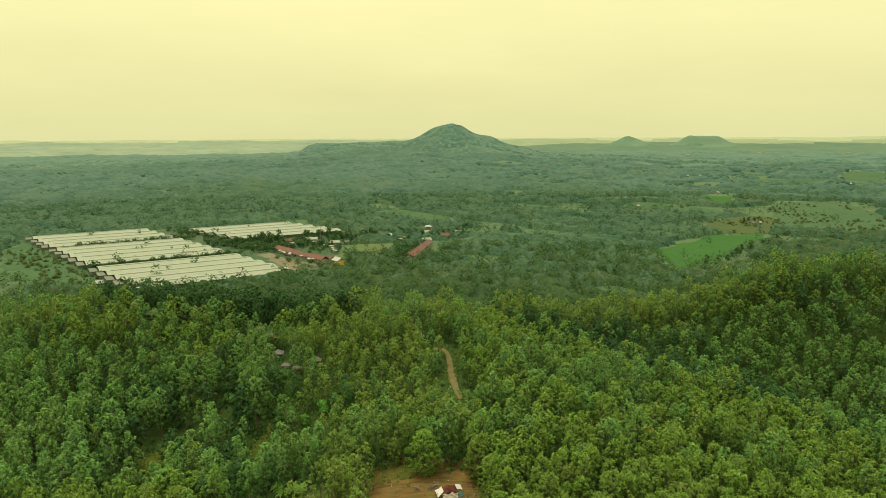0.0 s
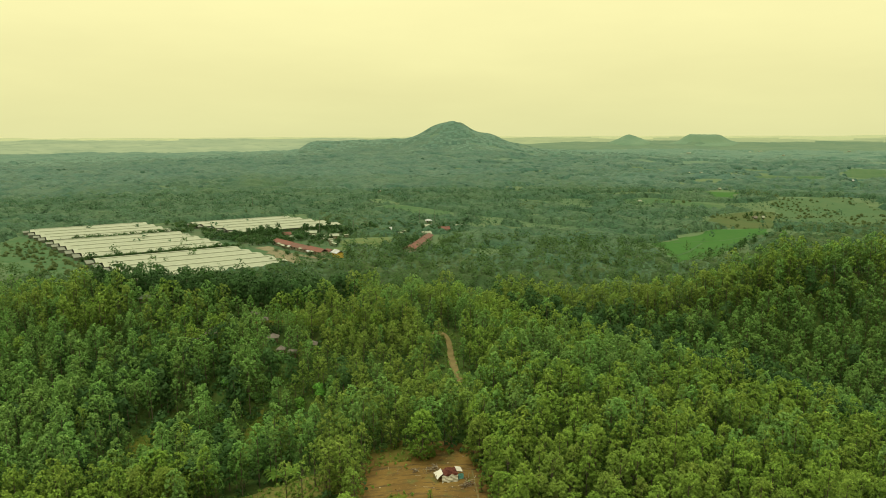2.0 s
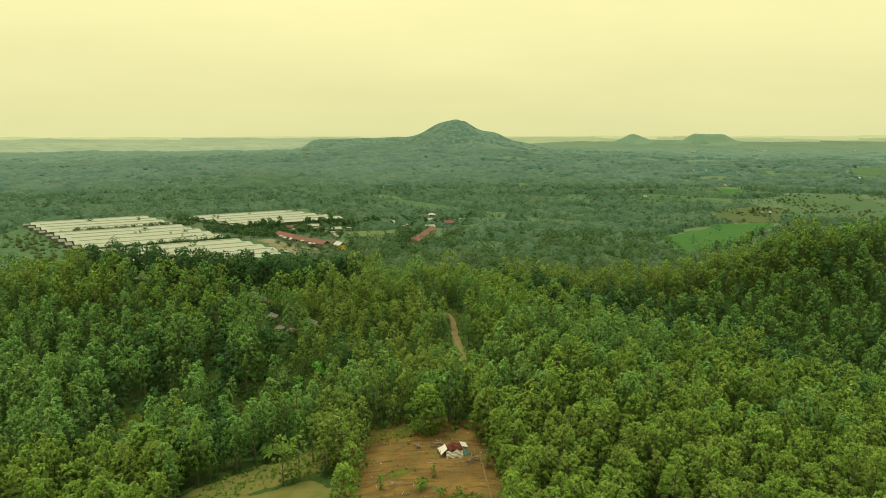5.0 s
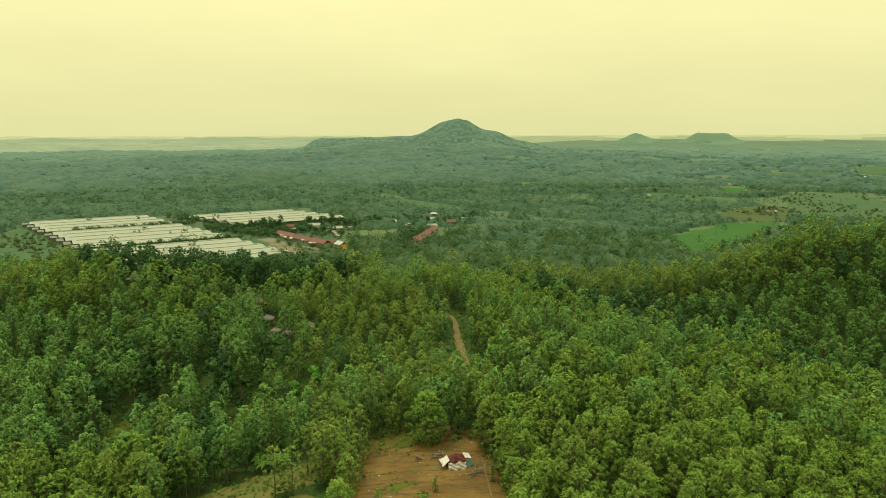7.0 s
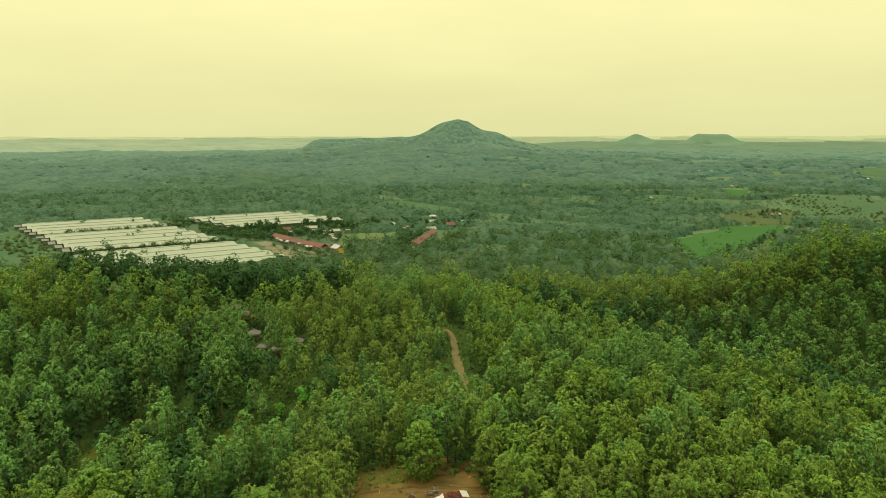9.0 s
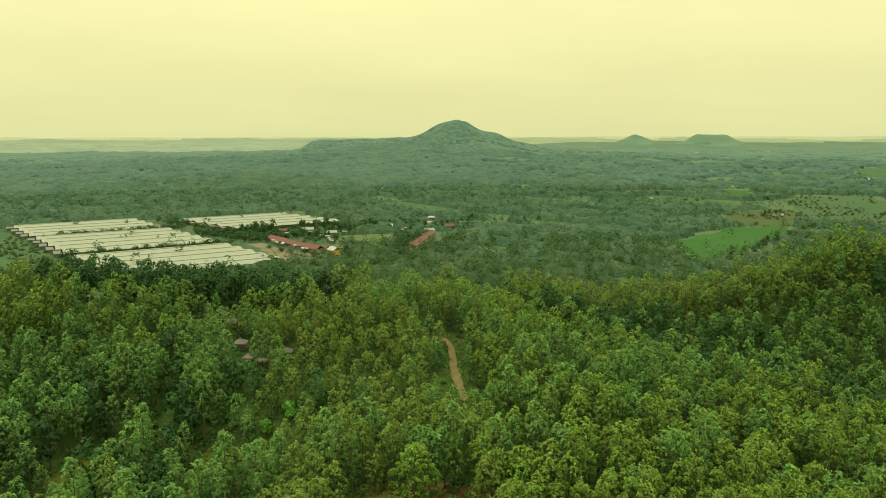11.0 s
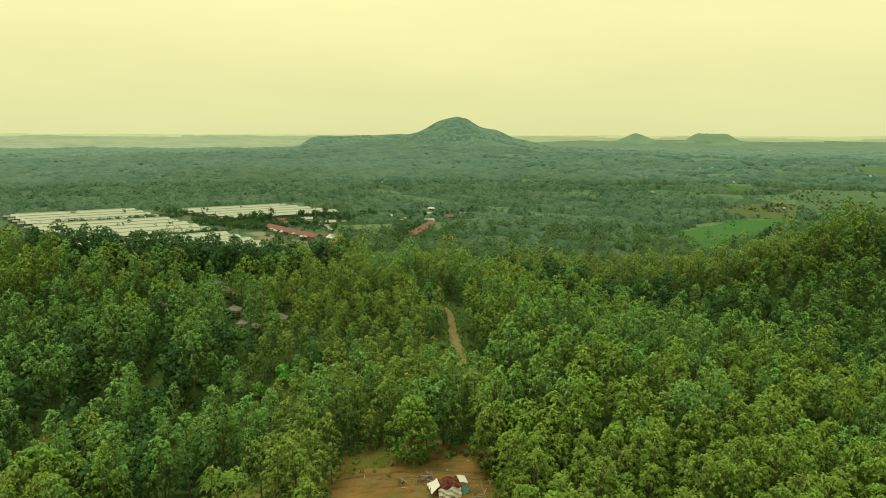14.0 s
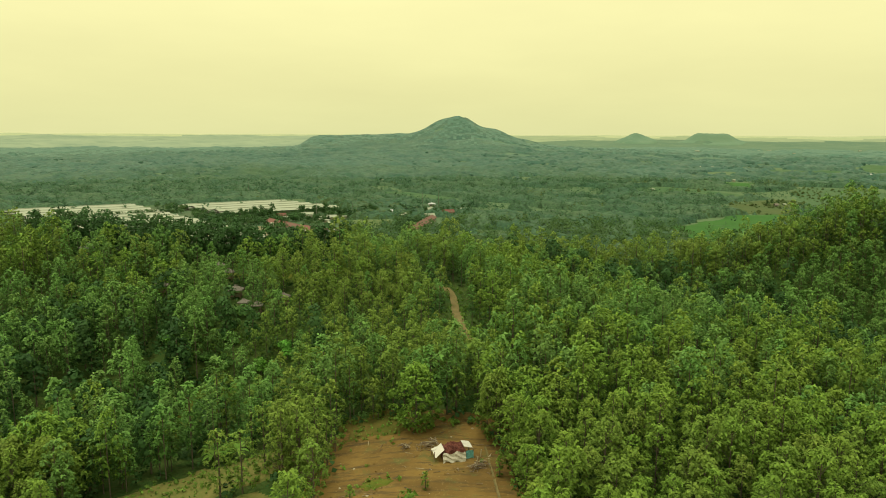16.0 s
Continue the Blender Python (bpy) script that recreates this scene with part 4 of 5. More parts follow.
LONE_HOUSES = [(-93, 997), (229, 803), (405, 1010), (497, 1400), (520, 1392), (943, 2660), (1337, 3019), (1404, 3068), (1119, 1756), (700, 1180), (1180, 2400), (1700, 2900), (620, 2300)]


def lattice(x, y, cell, seed):
    """Soft random lumps of about one cell, 0 to 1."""
    table = np.random.RandomState(seed).uniform(0, 1, (256, 256))
    u, v = (0.8 * x + 0.6 * y) / cell, (-0.6 * x + 0.8 * y) / cell
    i, j = np.floor(u).astype(int), np.floor(v).astype(int)
    f, g = u - i, v - j
    f, g = f * f * (3 - 2 * f), g * g * (3 - 2 * g)
    i, j, i1, j1 = i % 256, j % 256, (i + 1) % 256, (j + 1) % 256
    return (table[i, j] * (1 - f) + table[i1, j] * f) * (1 - g) + (table[i, j1] * (1 - f) + table[i1, j1] * f) * g


def closed_canopy(x, y):
    """How fully trees cover the plain: 1 in the woods, 0 on fields, yards and glades."""
    glade = waves(x, y, 170, 71) + 0.6 * waves(x, y, 60, 72) + 0.5 * (lattice(x, y, 45, 73) - 0.5)
    limit = 0.85 - 0.62 * sstep(-0.05, 0.12, x / (y + 1)) - 0.22 * sstep(0.25, 0.38, x / (y + 1)) + 0.6 * sstep(2200, 2800, y)
    limit = limit + 0.7 * (1 - sstep(400, 520, np.hypot(x, y))) + 1.2 * bell(x, 205, 45) * bell(y, 600, 45)
    cover = 1 - sstep(limit, limit + 0.12, glade)
    cover = cover * (1 - (x < -215) * (y < 520) * sstep(-0.5, -0.3, glade))
    cover = cover * sstep(26, 44, y - crest(x))
    for o in OPEN + PASTURES:
        cover = np.where(in_outline(x, y, o), 0, cover)
    for line in VILLAGE:
        cover = cover * sstep(8, 12, to_line(x, y, line))
    for hx, hy in LONE_HOUSES:
        cover = cover * sstep(8 + 0.004 * hy, 12 + 0.006 * hy, to_line(x, y, [(hx, hy), (hx * 0.96, hy * 0.96)]))
    return cover


def wood_sheet(name, r0, r1, step, turn_step, cell, mats, zones, label):
    """A closed wood seen from afar: one uneven sheet of crowns that dips under the ground in the clearings."""
    rad, az = np.arange(r0, r1 + step, step), np.arange(-0.72, 0.72 + turn_step, turn_step)
    rr, aa = np.meshgrid(rad, az, indexing="ij")
    rng = np.random.RandomState(int(r0))
    rr = rr + rng.uniform(-0.3, 0.3, rr.shape) * step
    x, y = rr * np.sin(aa), rr * np.cos(aa)
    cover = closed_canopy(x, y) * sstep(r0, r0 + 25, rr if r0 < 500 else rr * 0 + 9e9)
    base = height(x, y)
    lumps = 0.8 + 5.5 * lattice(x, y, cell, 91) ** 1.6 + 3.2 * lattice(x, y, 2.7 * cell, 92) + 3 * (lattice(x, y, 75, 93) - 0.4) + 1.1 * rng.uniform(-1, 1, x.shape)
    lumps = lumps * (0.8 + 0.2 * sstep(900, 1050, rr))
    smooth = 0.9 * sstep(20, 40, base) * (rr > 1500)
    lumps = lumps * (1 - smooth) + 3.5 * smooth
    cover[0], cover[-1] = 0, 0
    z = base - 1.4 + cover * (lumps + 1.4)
    n, m = rr.shape
    q = (np.arange(n - 1)[:, None] * m + np.arange(m - 1)[None]).ravel()
    faces = np.stack([q, q + m, q + m + 1, q + 1], 1)[:, ::-1]
    me = bpy.data.meshes.new(name)
    co = np.stack([x, y, z], 2).reshape(-1, 3).astype(np.float32)
    me.vertices.add(len(co))
    me.vertices.foreach_set("co", co.ravel())
    me.loops.add(faces.size)
    me.loops.foreach_set("vertex_index", np.ascontiguousarray(faces).ravel().astype(np.int32))
    me.polygons.add(len(faces))
    me.polygons.foreach_set("loop_start", np.arange(0, faces.size, 4, dtype=np.int32))
    me.polygons.foreach_set("use_smooth", np.ones(len(faces), bool))
    for k in mats:
        me.materials.append(k)
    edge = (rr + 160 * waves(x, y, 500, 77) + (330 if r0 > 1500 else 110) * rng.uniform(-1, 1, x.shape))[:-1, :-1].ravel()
    # farther faces get the leaf colours with more haze in them
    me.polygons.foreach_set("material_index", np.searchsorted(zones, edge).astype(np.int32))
    me.update(calc_edges=True)
    return tagged(new(name, me), label, "trees", kind="stuff")


# leaf colours about halved: shade between crowns painted into the smooth sheet
FOOT_SHEET = foliage("shaded_foot_canopy", (0.02675, 0.05812, 0.01962), (0.03884, 0.07058, 0.02304), (0.05825, 0.08721, 0.02731), stand=0.012, tree_scale=0.03, through_light=0.0, vary=0.0, clump=0.35, mottle=0.4, gloss=0.04)
# these two canopies lean blue: haze painted into their colours
BETWEEN_SHEET = foliage("hazed_farther_canopy", (0.03453, 0.0859, 0.05096), (0.0496, 0.1045, 0.05955), (0.07251, 0.121, 0.06463), stand=0.008, tree_scale=0.022, through_light=0.0, vary=0.0, clump=0.22, mottle=0.4, gloss=0.08)
# lowland leaf colours darkened too, for the crown shade a sheet lacks
PLAIN_SHEET = foliage("hazed_plain_canopy", (0.03526, 0.08197, 0.04373), (0.04936, 0.09808, 0.04952), (0.06937, 0.113, 0.05338), stand=0.009, tree_scale=0.025, through_light=0.0, vary=0.0, clump=0.45, mottle=0.5, gloss=0.04)
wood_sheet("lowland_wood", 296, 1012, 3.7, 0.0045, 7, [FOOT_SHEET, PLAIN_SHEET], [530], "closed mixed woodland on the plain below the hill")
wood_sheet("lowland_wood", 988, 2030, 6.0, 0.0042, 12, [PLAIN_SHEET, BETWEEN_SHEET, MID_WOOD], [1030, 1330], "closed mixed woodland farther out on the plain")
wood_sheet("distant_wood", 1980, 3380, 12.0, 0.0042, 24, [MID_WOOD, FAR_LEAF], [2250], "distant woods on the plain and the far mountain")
# the small hills' green has haze mixed in, lighter and bluer
FAR_HILL = earth("hazed_hill_green", (0.1032, 0.1815, 0.1113), (0.1214, 0.1997, 0.121), (0.1396, 0.2118, 0.1271), 0.004, 0.03, depth=2.0, gloss=0.3)


def far_hill(x0, x1, y0, y1, label):
    """A small wooded hill near the horizon, laid on the land."""
    gx, gy = np.meshgrid(np.linspace(x0, x1, 56), np.linspace(y0, y1, 40))
    cx, cy = (x0 + x1) / 2, (y0 + y1) / 2
    rim = np.clip(np.hypot((gx - cx) / (x1 - x0), (gy - cy) / (y1 - y0)) * 2, 0, 1)
    z = height(gx, gy) + 9 * (1 - rim ** 6) + 2 * waves(gx, gy, 38, 88) * (1 - rim) - 14 * rim ** 12
    verts = list(zip(gx.ravel(), gy.ravel(), z.ravel()))
    faces = [(j * 56 + i, j * 56 + i + 1, (j + 1) * 56 + i + 1, (j + 1) * 56 + i) for j in range(39) for i in range(55)]
    return tagged(new("wooded_hill", mesh_of("wooded_hill", verts, faces, FAR_HILL, True)), label, "hill", kind="structure")


far_hill(957 - 120, 957 + 120, 3440, 3740, "small wooded cone hill near the horizon")
far_hill(1345 - 185, 1345 + 185, 3420, 3760, "flat-topped wooded hill near the horizon")

# low growth under and between the hill's trees, its dark leaf painting the shade there
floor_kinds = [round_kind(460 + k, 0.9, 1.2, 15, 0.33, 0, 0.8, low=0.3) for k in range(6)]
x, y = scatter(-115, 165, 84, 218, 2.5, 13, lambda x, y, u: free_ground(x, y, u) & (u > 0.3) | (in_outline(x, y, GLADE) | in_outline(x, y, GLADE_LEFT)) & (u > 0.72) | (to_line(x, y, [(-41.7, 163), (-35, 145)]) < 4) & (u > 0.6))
forest("undergrowth", floor_kinds, x, y, sizes(len(x), 5, 0.75, 1.8), [SHADE_LEAF, BARK], "low undergrowth on the hill floor, coloured dark for the shade under the trees", "undergrowth", 69)


tuft_kinds = [round_kind(480 + k, 0.38, 0.5, 7, 0.2, 0, 0.5, low=0.25) for k in range(5)]


def tuft_ground(x, y, u):
    grass = in_outline(x, y, GLADE) | in_outline(x, y, GLADE_LEFT) | in_outline(x, y, TURF) | in_outline(x, y, PATCH) | in_outline(x, y, GRASS_SLIP) & (u > 0.55)
    grass = grass | (bell(x, -38, 14) * bell(y, 142, 18) > 0.5) & (u > 0.45)
    verge = (to_line(x, y, TRACK_LINE) > 0.62) & (to_line(x, y, TRACK_LINE) < 2.4) & (y > 130)
    edge = in_outline(x, y, CLEARING) & (u > 0.985)
    return (grass | verge | edge) & (u > 0.3) & (np.hypot(x - 1.3, y - 107.6) > 2.8)


x, y = scatter(-70, 12, 90, 176, 0.7, 17, tuft_ground)
forest("grass_tufts", tuft_kinds, x, y, sizes(len(x), 7, 0.6, 1.5), [TEAK_YOUNG, BARK], "rough grass tufts on the open ground", "grass", 71)


# ---- single trees with a place of their own ----
def card_tree(seed, radius, tall, cards, size, leaf):
    corners, stem = round_kind(seed, radius, tall, cards, size, low=0.36)
    return quads_mesh("trunk", stem, [BARK]), quads_mesh("crown", corners, [leaf])


big = [teak_kind(140 + k, 8.8, 200, 9, 0.48, 2.6, OLIVE_LEAF if k else TEAK_YOUNG, low=0.06) for k in range(2)]
tree_things("large_tree", big, [(-3.2, 114.4, 1.08), (6.4, 111.6, 0.95), (-47, 97, 1.1), (-49, 108, 1.0)],
            "broad bushy tree with a full green crown", "tree", "broad trees")
tree_things("large_tree", airy_kinds, [(-18, 111.5, 1.15), (-20.8, 110.5, 1.05)],
            "tall yellow-green teak at the head of the clearing", "tree", "broad trees")
tree_things("large_tree", [teak_kind(146, 11.6, 400, 9, 0.5, 3.7, TEAK_YOUNG, low=0.06)], [(-47, 110.5, 1.0), (-43.5, 106, 0.8)],
            "spreading light-green tree standing above the slope", "tree", "broad trees")
tree_things("large_tree", airy_kinds, [(-16, 107.2, 1.15), (-14.4, 104.6, 1.0), (-17.6, 106, 1.1), (-14.8, 110.4, 1.05), (-12.9, 107.6, 0.85), (-14.9, 112.8, 0.95), (-18.6, 108.6, 1.1), (-12.6, 111.2, 0.7), (-16.6, 109.8, 1.1), (-13.6, 102.4, 0.8)],
            "loose yellow-green teak beside the clearing", "tree", "broad trees")
shrub = [card_tree(500 + k, 1.9, 3.6, 260, 0.34, BRIGHT_LEAF) for k in range(2)]
tree_things("bright_shrub", shrub, SHRUBS,
            "bright light-green shrub among the teak", "shrub", "bright shrubs")
tree_things("large_tree", near_kinds[1:3], [(8.3, 104.2, 0.85), (8.9, 107.6, 0.9), (8.6, 100.8, 0.8), (8.4, 97.6, 0.75)],
            "leafy green teak leaning over the clearing's edge", "tree", "broad trees")
low_bush = [card_tree(520 + k, 1.3, 1.7, 110, 0.32, TEAK) for k in range(3)]
rb = np.random.RandomState(91)
bushes = [(rb.uniform(-60, -10), rb.uniform(118, 156), rb.uniform(0.6, 1.2)) for _ in range(70)]
bushes += [(rb.uniform(-2.0, 0.0) + 0.2, rb.uniform(134, 168), rb.uniform(0.4, 0.8)) for _ in range(14)] + [(rb.uniform(5, 6.5), rb.uniform(134, 168), rb.uniform(0.4, 0.9)) for _ in range(14)]
bushes += [(rb.uniform(-41, -34), rb.uniform(144, 162), rb.uniform(0.4, 0.9)) for _ in range(16)]
bushes += [(-37.4, 158.6, 1.25), (-38.9, 158.9, 1.1), (-36.2, 159.2, 1.0)]
bushes = [b for b in bushes if not in_outline(np.array(b[0]), np.array(b[1]), GLADE)]
tree_things("undergrowth_bush", low_bush, bushes, "low green bush in the undergrowth", "bush", "undergrowth bushes")


def banana(x, y, seed):
    rng = np.random.RandomState(seed)
    top = thing("banana_plant", spot(x, y), rng.uniform(0, 360), "banana plant with long arching leaves", "plant", "banana plants")
    part("stem", quads_mesh("stem", flat(stick((0, 0, -0.2), (0.05, 0, 1.7), 0.13, 0.08, 7)), [BANANA]), None, top)
    for k in range(8):
        a = k * 0.785 + rng.uniform(-0.2, 0.2)
        long, rise = rng.uniform(1.6, 2.3), rng.uniform(0.5, 1.1)
        rows = []
        for j in range(7):
            f = j / 6
            r, z = long * f * 0.9, 1.6 + rise * 2.2 * f - 2.4 * rise * f * f
            w = 0.3 * math.sin(math.pi * min(1, 0.12 + 0.88 * f)) + 0.02
            c = np.array([math.cos(a) * r, math.sin(a) * r, z])
            sd = np.array([-math.sin(a), math.cos(a), 0])
            rows.append((c + sd * w - [0, 0, w * 0.35], c, c - sd * w - [0, 0, w * 0.35]))
        verts = [tuple(p) for row in rows for p in row]
        faces = [(3 * j + i, 3 * j + i + 1, 3 * j + i + 4, 3 * j + i + 3) for j in range(6) for i in range(2)]
        part("leaf", mesh_of("leaf", verts, faces, BANANA, True), None, top)


for k, (x, y) in enumerate(((-29.1, 116.8), (-27.4, 118.2), (-30.4, 119.5), (-25.8, 116.4), (-17, 122))):
    banana(x, y, 600 + k)


# ---- the farm sheds ----
def shed_template():
    top = thing("farm_shed", (0, 0, 0), 0, "long low farm shed with a white sheet roof", "shed", "farm sheds")
    long, half = 92.0, 8.3
    part("wall", prism_bm([(-half + 0.9, 0), (half - 0.9, 0), (half - 0.9, 2.6), (-half + 0.9, 2.6)], 0.4, long - 0.4), WALL_DARK, top, "dark netted side walls")
    roof = part("roof", prism_bm([(-half, 2.5), (0, 3.5), (half, 2.5), (half, 2.62), (0, 3.65), (-half, 2.62)], 0, long), ROOF_WHITE, top)
    part("ridge_vent", prism_bm([(-0.6, 3.6), (0.6, 3.6), (0.7, 3.85), (0, 4.0), (-0.7, 3.85)], 3, long - 3), ROOF_WHITE, roof)
    fans = part("fan_house", prism_bm([(-half + 2, 0), (half - 2, 0), (half - 2, 1.9), (-half + 2, 2.3)], -4.8, -1.0), ROOF_DULL, top, "dark lean-to at the shed end")
    part("fan_house_roof", prism_bm([(-half + 1.6, 2.25), (half - 1.6, 1.85), (half - 1.6, 2.0), (-half + 1.6, 2.4)], -5.3, -0.7), ROOF_DULL, fans)
    return top


SHEDS = [(0.173 * v, v) for v in (0, 20, 38.5, 57, 81.5, 98.5, 117.5, 137, 157, 187, 204.5, 221.5, 238.5, 255.5)]
SHEDS += [(127 + 0.29 * (v - 24), v) for v in (24, 42, 60, 78, 96)]
first = shed_template()
for k, (u, v) in enumerate(SHEDS):
    at = FARM_O + FARM_U * u + FARM_V * v
    near = min(abs(v - w) for j, (q, w) in enumerate(SHEDS) if j != k and abs(q - u) < 30)
    m = Matrix.Translation((at.x, at.y, float(height(at.x, at.y)) + 0.3)) @ pose(0, 0, 0, 0, 0, 32) @ Matrix.Diagonal((1, (near / 2 - 0.22) / 8.3, 1, 1))
    if k == 0:
        first.matrix_world = m
    else:
        copy_thing(first, m)


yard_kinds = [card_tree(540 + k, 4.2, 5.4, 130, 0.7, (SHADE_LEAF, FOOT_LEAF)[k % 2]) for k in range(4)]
yard = []
ry = np.random.RandomState(92)
for v, u0, u1, n in ((69.5, 26, 118, 30), (172, 26, 130, 40)):
    for k in range(n):
        p = FARM_O + FARM_U * (u0 + (u1 - u0) * (k + ry.uniform(0.1, 0.9)) / n) + FARM_V * (v + ry.uniform(-2, 2))
        yard.append((p.x, p.y, ry.uniform(0.55, 1.0)))
for k in range(48):
    p = FARM_O + FARM_U * (106 + 0.175 * k * 3.6 + ry.uniform(0, 17)) + FARM_V * (k * 3.6)
    yard.append((p.x, p.y, ry.uniform(0.5, 0.95)))
f, g = ry.uniform(0, 1, 130), ry.uniform(0, 1, 130)
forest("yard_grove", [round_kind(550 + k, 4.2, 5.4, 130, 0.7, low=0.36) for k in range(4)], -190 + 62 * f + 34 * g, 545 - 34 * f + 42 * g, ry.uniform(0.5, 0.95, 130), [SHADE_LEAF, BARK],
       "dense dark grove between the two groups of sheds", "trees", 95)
for k in range(44):
    p = FARM_O + FARM_U * (124 + 2.7 * k) + FARM_V * (111 + ry.uniform(-3, 5))
    yard.append((p.x, p.y, ry.uniform(0.4, 0.7)))
for k in range(26):
    f = ry.uniform(0, 1)
    yard.append((-92 + 46 * f + ry.uniform(-5, 5), 562 + 14 * f + ry.uniform(0, 16), ry.uniform(0.6, 1.1)))
for k in range(30):
    yard.append((-36 + 8 * ry.uniform(-1, 1) + 14 * k / 29, 478 + 72 * k / 29, ry.uniform(0.6, 1.0)))
    yard.append((-2 + 6 * ry.uniform(-1, 1) + 14 * k / 29, 482 + 80 * k / 29, ry.uniform(0.6, 1.0)))
for k in range(7):
    yard.append((-118 + 6.5 * k + ry.uniform(-3, 3), 484 - 6 * k + ry.uniform(-3, 3), ry.uniform(0.5, 0.8)))
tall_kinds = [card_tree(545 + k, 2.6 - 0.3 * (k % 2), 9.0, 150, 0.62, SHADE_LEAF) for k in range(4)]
tall = [(-148 + ry.uniform(-13, 13), 562 + ry.uniform(-12, 12), ry.uniform(0.7, 1.15)) for _ in range(16)] + [(-136, 560, 1.35)]
tall += [(297, 671, 0.8), (303, 674, 0.9), (309, 675, 0.75), (315, 672, 0.6)]
for k in range(18):
    f, edge = k / 17 * 3, FIELD_A[5:9]
    (ax, ay), (bx, by) = edge[min(int(f), 2)], edge[min(int(f), 2) + 1]
    w = f - min(int(f), 2)
    tall.append((ax + (bx - ax) * w + ry.uniform(1, 8), ay + (by - ay) * w - ry.uniform(1, 8), ry.uniform(0.6, 1.0)))
for k in range(40):
    f = ry.uniform(0, 1)
    tall.append((-70 + 90 * f + ry.uniform(-4, 4), 572 + 40 * ry.uniform(0, 1), ry.uniform(0.5, 0.95)))
for k in range(46):
    f = ry.uniform(0, 1)
    tall.append((-122 + 66 * f + ry.uniform(-5, 5), 568 + 32 * ry.uniform(0, 1), ry.uniform(0.6, 1.05)))
for k in range(34):
    yard.append((-104 + 30 * ry.uniform(0, 1), 505 + 56 * ry.uniform(0, 1), ry.uniform(0.35, 0.8)))
for k in range(16):
    tall.append((-112 + 24 * ry.uniform(0, 1), 528 + 26 * ry.uniform(0, 1), ry.uniform(0.4, 0.75)))
tree_things("lowland_tree", tall_kinds, tall, "tall dark tree standing alone on the plain", "tree", "lowland trees")
tree_things("yard_tree", yard_kinds, yard, "dark flat-topped tree beside the farm sheds", "tree", "yard trees")


bush_kinds = [lobed_kind(930 + k, 2.0, 2.6, 3, 2, 0.4) for k in range(6)]
x, y = scatter(-370, 520, 380, 880, 5.5, 19, lambda x, y, u: (in_outline(x, y, HEATH) & (u > 0.4) & (lattice(x, y, 30, 6) > 0.55) | in_outline(x, y, GRASS_RIGHT) & ((u > 0.62) & (lattice(x, y, 42, 5) > 0.62) | (to_line(x, y, [(330, 672), (440, 690), (480, 700)]) < 5)) | in_outline(x, y, GRASS_LEFT) & (u > 0.2) & (lattice(x, y, 34, 7) > 0.42) | in_outline(x, y, FIELD_B) & (u > 0.93)))
canopy("field_bushes", bush_kinds, x, y, sizes(len(x), 8, 0.4, 1.35), DRY_LEAF, "low bushes scattered over the open grassland", "bushes", 94)


# ---- village houses ----
def house(x, y, long, deep, eaves, rise, turn, roof, wall, label, windows=True):
    top = thing("house", spot(x, y, 0.3), turn, label, "house", "village houses")
    h, hl = deep / 2, long / 2
    body = part("wall", box_bm((long - 0.8, deep - 0.8, eaves + 0.6), (0, 0, eaves / 2 - 0.3)), wall, top)
    cover = part("roof", prism_bm([(-h - 0.5, eaves - 0.25), (0, eaves + rise), (h + 0.5, eaves - 0.25), (h + 0.5, eaves - 0.05), (0, eaves + rise + 0.22), (-h - 0.5, eaves - 0.05)], -hl - 0.5, hl + 0.5), roof, top)
    part("ridge_cap", prism_bm([(-0.25, eaves + rise + 0.12), (0.25, eaves + rise + 0.12), (0, eaves + rise + 0.34)], -hl - 0.5, hl + 0.5), roof, cover)
    if windows:
        n = max(2, int(long / 4))
        for k in range(n):
            px = -hl + (k + 0.5) * long / n
            if k == n // 2:
                part("door", box_bm((0.9, 0.12, 2.0), (px, -h + 0.38, 1.0)), TIMBER, body)
            else:
                part("window", box_bm((1.2, 0.12, 1.1), (px, -h + 0.38, eaves * 0.55)), GLASS_DARK, body)
    return top


for off, long, eaves, roof, lab in ((-22.5, 26, 2.8, ROOF_RED, "long red-tiled building beside the farm yard"), (2.6, 23, 2.6, ROOF_RUST, "long building with a weathered rust-brown roof"),
                                    (24.5, 19, 3.0, ROOF_RED, "red-tiled building at the end of the farm yard")):
    house(-104 + 0.656 * off, 493 - 0.755 * off, long, 7.5 - 0.03 * abs(off), eaves, 1.7, -49, roof, WALL_CREAM, lab)
house(-72, 463, 7, 6, 3.4, 1.5, -49, ROOF_GREY, WALL_YELLOW, "yellow plastered house at the wood's edge")
house(-79, 471, 6, 5, 2.8, 1.4, -49, ROOF_RED, WALL_CREAM, "small cream house with a red roof")
for off, long, roof, lab in ((-22, 20, ROOF_RED, "red-roofed row house among the trees"), (0, 22, ROOF_RUST, "row house with a faded rust-brown roof"), (22.5, 21, ROOF_RUST, "rust-roofed row house near the trees")):
    house(-18 + 0.19 * off, 514 + 0.98 * off, long, 6.5, 2.6 + 0.01 * off, 1.7, 79, roof, WALL_CREAM, lab)
house(-25, 483, 8, 6, 2.8, 1.8, 79, ROOF_RED, WALL_CREAM, "red-roofed house at the end of the row")
house(0.2, 583, 9, 6, 2.8, 1.8, 10, ROOF_RED, WALL_CREAM, "small red-roofed house by the trees")
house(-14, 556, 7, 5, 3.0, 1.4, 20, ROOF_WHITE, WALL_CREAM, "cream house with a pale roof")
house(-52, 583, 15, 7, 2.8, 1.4, 8, ROOF_GREY, WALL_CREAM, "low grey-roofed hall beside the playing field")
